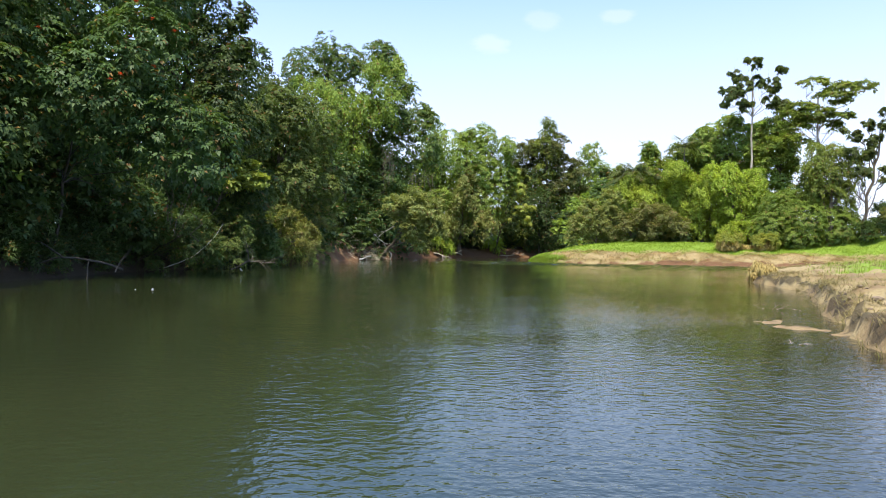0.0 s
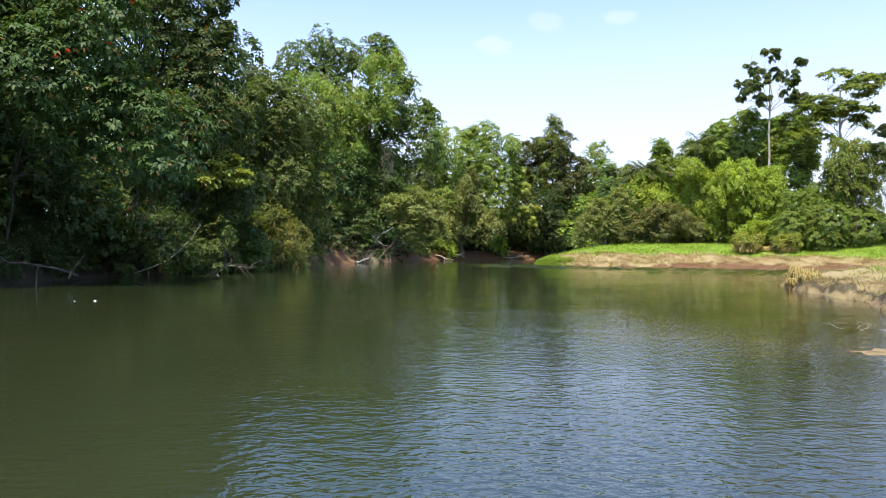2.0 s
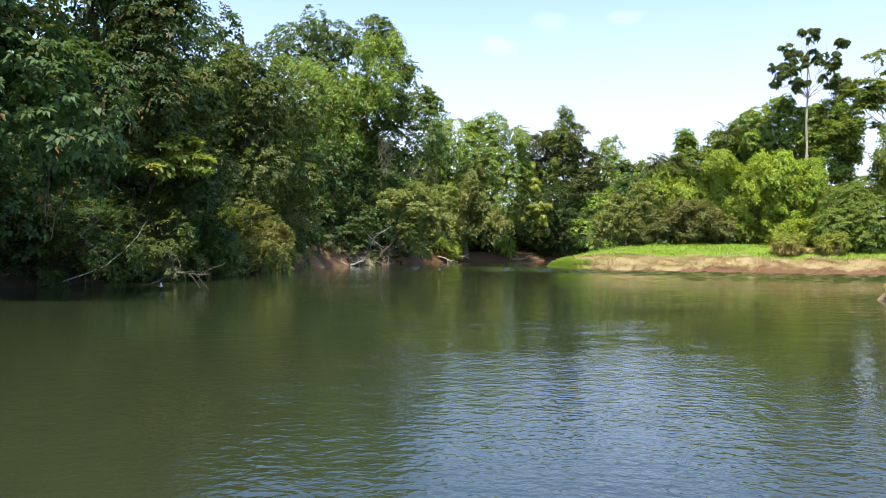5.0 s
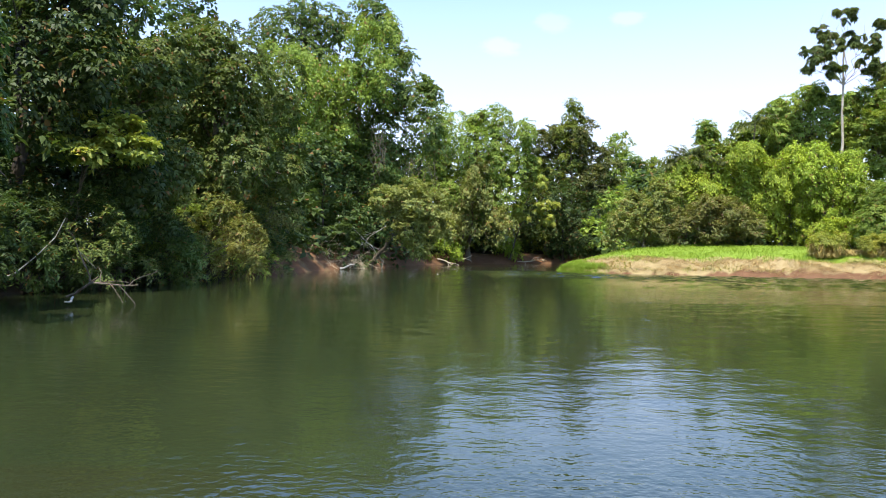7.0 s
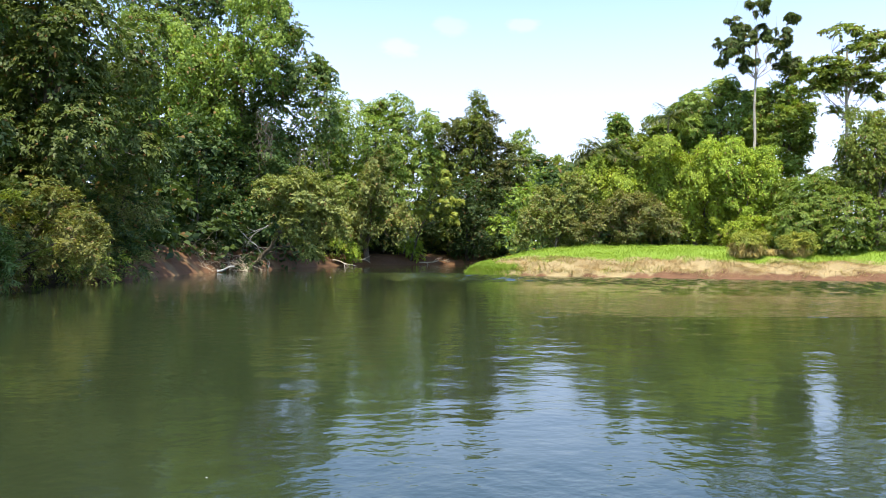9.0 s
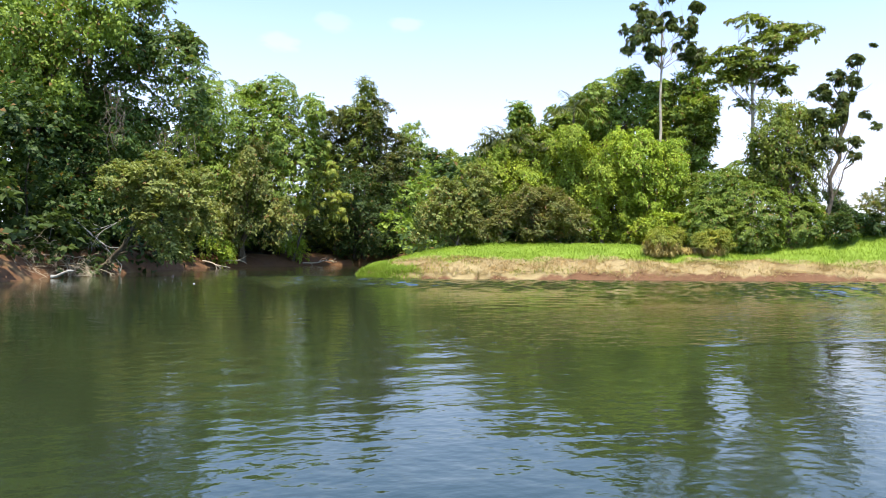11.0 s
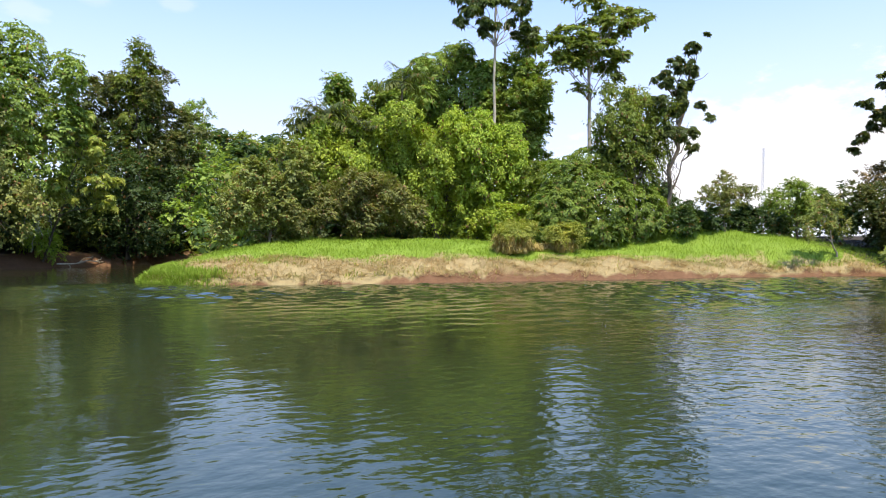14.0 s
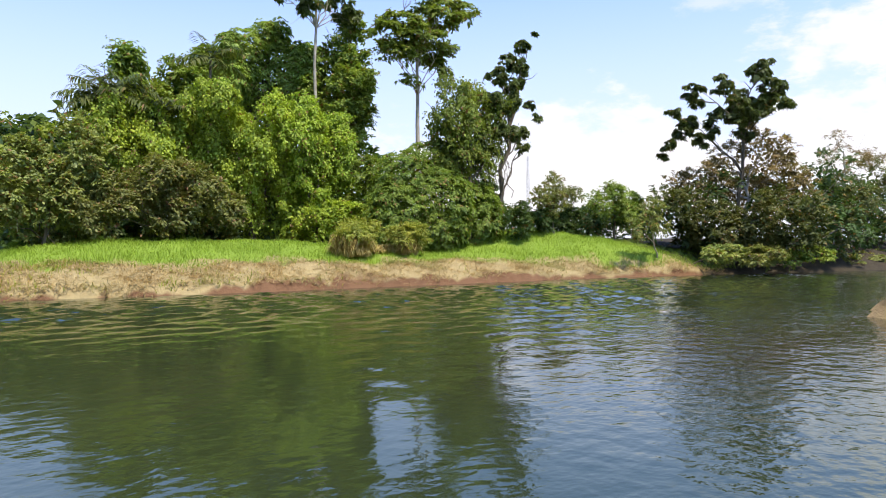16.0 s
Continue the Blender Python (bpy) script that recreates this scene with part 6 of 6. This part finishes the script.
# ---- red flowers in the dark tree ----
m_fl, nt_fl, p_fl = shader("petal_red")
nt_fl.links.new(mixed(nt_fl, noise_node(nt_fl, 6), (0.62, 0.06, 0.015), (0.80, 0.16, 0.03)), p_fl.inputs["Base Color"])
p_fl.inputs["Roughness"].default_value = 0.5
for i, c in enumerate(FLOWER_LOBES):
    for _ in range(5):
        d = unit(np.array([[RNG.uniform(0.1, 0.9), RNG.uniform(-1.0, -0.3), RNG.uniform(0.0, 0.8)]]))[0]
        p = np.array(c[:3]) + d * np.array(c[3:6]) * 1.06
        k = 10
        a = np.arange(k) * 2 * math.pi / k
        dr = unit(np.stack([np.cos(a), np.sin(a), np.full(k, 0.5)], 1) + RNG.normal(size=(k, 3)) * 0.3)
        v, f = leaves(np.tile(p, (k, 1)), dr, np.tile([[0, 0, 1.0]], (k, 1)), np.full(k, 0.2), np.full(k, 0.12), 0.1)
        part("blossom", mesh_of("blossom", v, f, m_fl), FLOWER_TREE, "orange-red cup-shaped blossom")

# ---- far mast ----


def mast(x, y, h):
    z = z_at(x, y)
    ob = thing("lattice_mast", x, y, z, "pale steel lattice mast far beyond the trees", "mast")
    pale = plain_material("galvanised_steel", (0.55, 0.56, 0.57), (0.70, 0.70, 0.70), 4, 0.5)
    for sx, sy in ((-1, -1), (1, -1), (1, 1), (-1, 1)):
        part("leg", mesh_of("leg", *tube([(x + sx * 1.0, y + sy * 1.0, z), (x + sx * 0.4, y + sy * 0.4, z + h)], [0.09, 0.07], 6), pale), ob)
    lv = 22
    for i in range(lv):
        a, b = i / lv, (i + 1) / lv
        w0, w1 = 1.0 - 0.6 * a, 1.0 - 0.6 * b
        ring = [(-w0, -w0), (w0, -w0), (w0, w0), (-w0, w0)]
        up = [(-w1, -w1), (w1, -w1), (w1, w1), (-w1, w1)]
        pieces = []
        for j in range(4):
            p, q = ring[j], up[(j + 1) % 4]
            pieces.append(tube([(x + p[0], y + p[1], z + h * a), (x + q[0], y + q[1], z + h * b)], [0.04, 0.04], 4))
            r2 = ring[(j + 1) % 4]
            pieces.append(tube([(x + p[0], y + p[1], z + h * a), (x + r2[0], y + r2[1], z + h * a)], [0.04, 0.04], 4))
        part("brace", mesh_of("brace", *joined(pieces), pale), ob)
    return ob


mast(328, 278, 48)
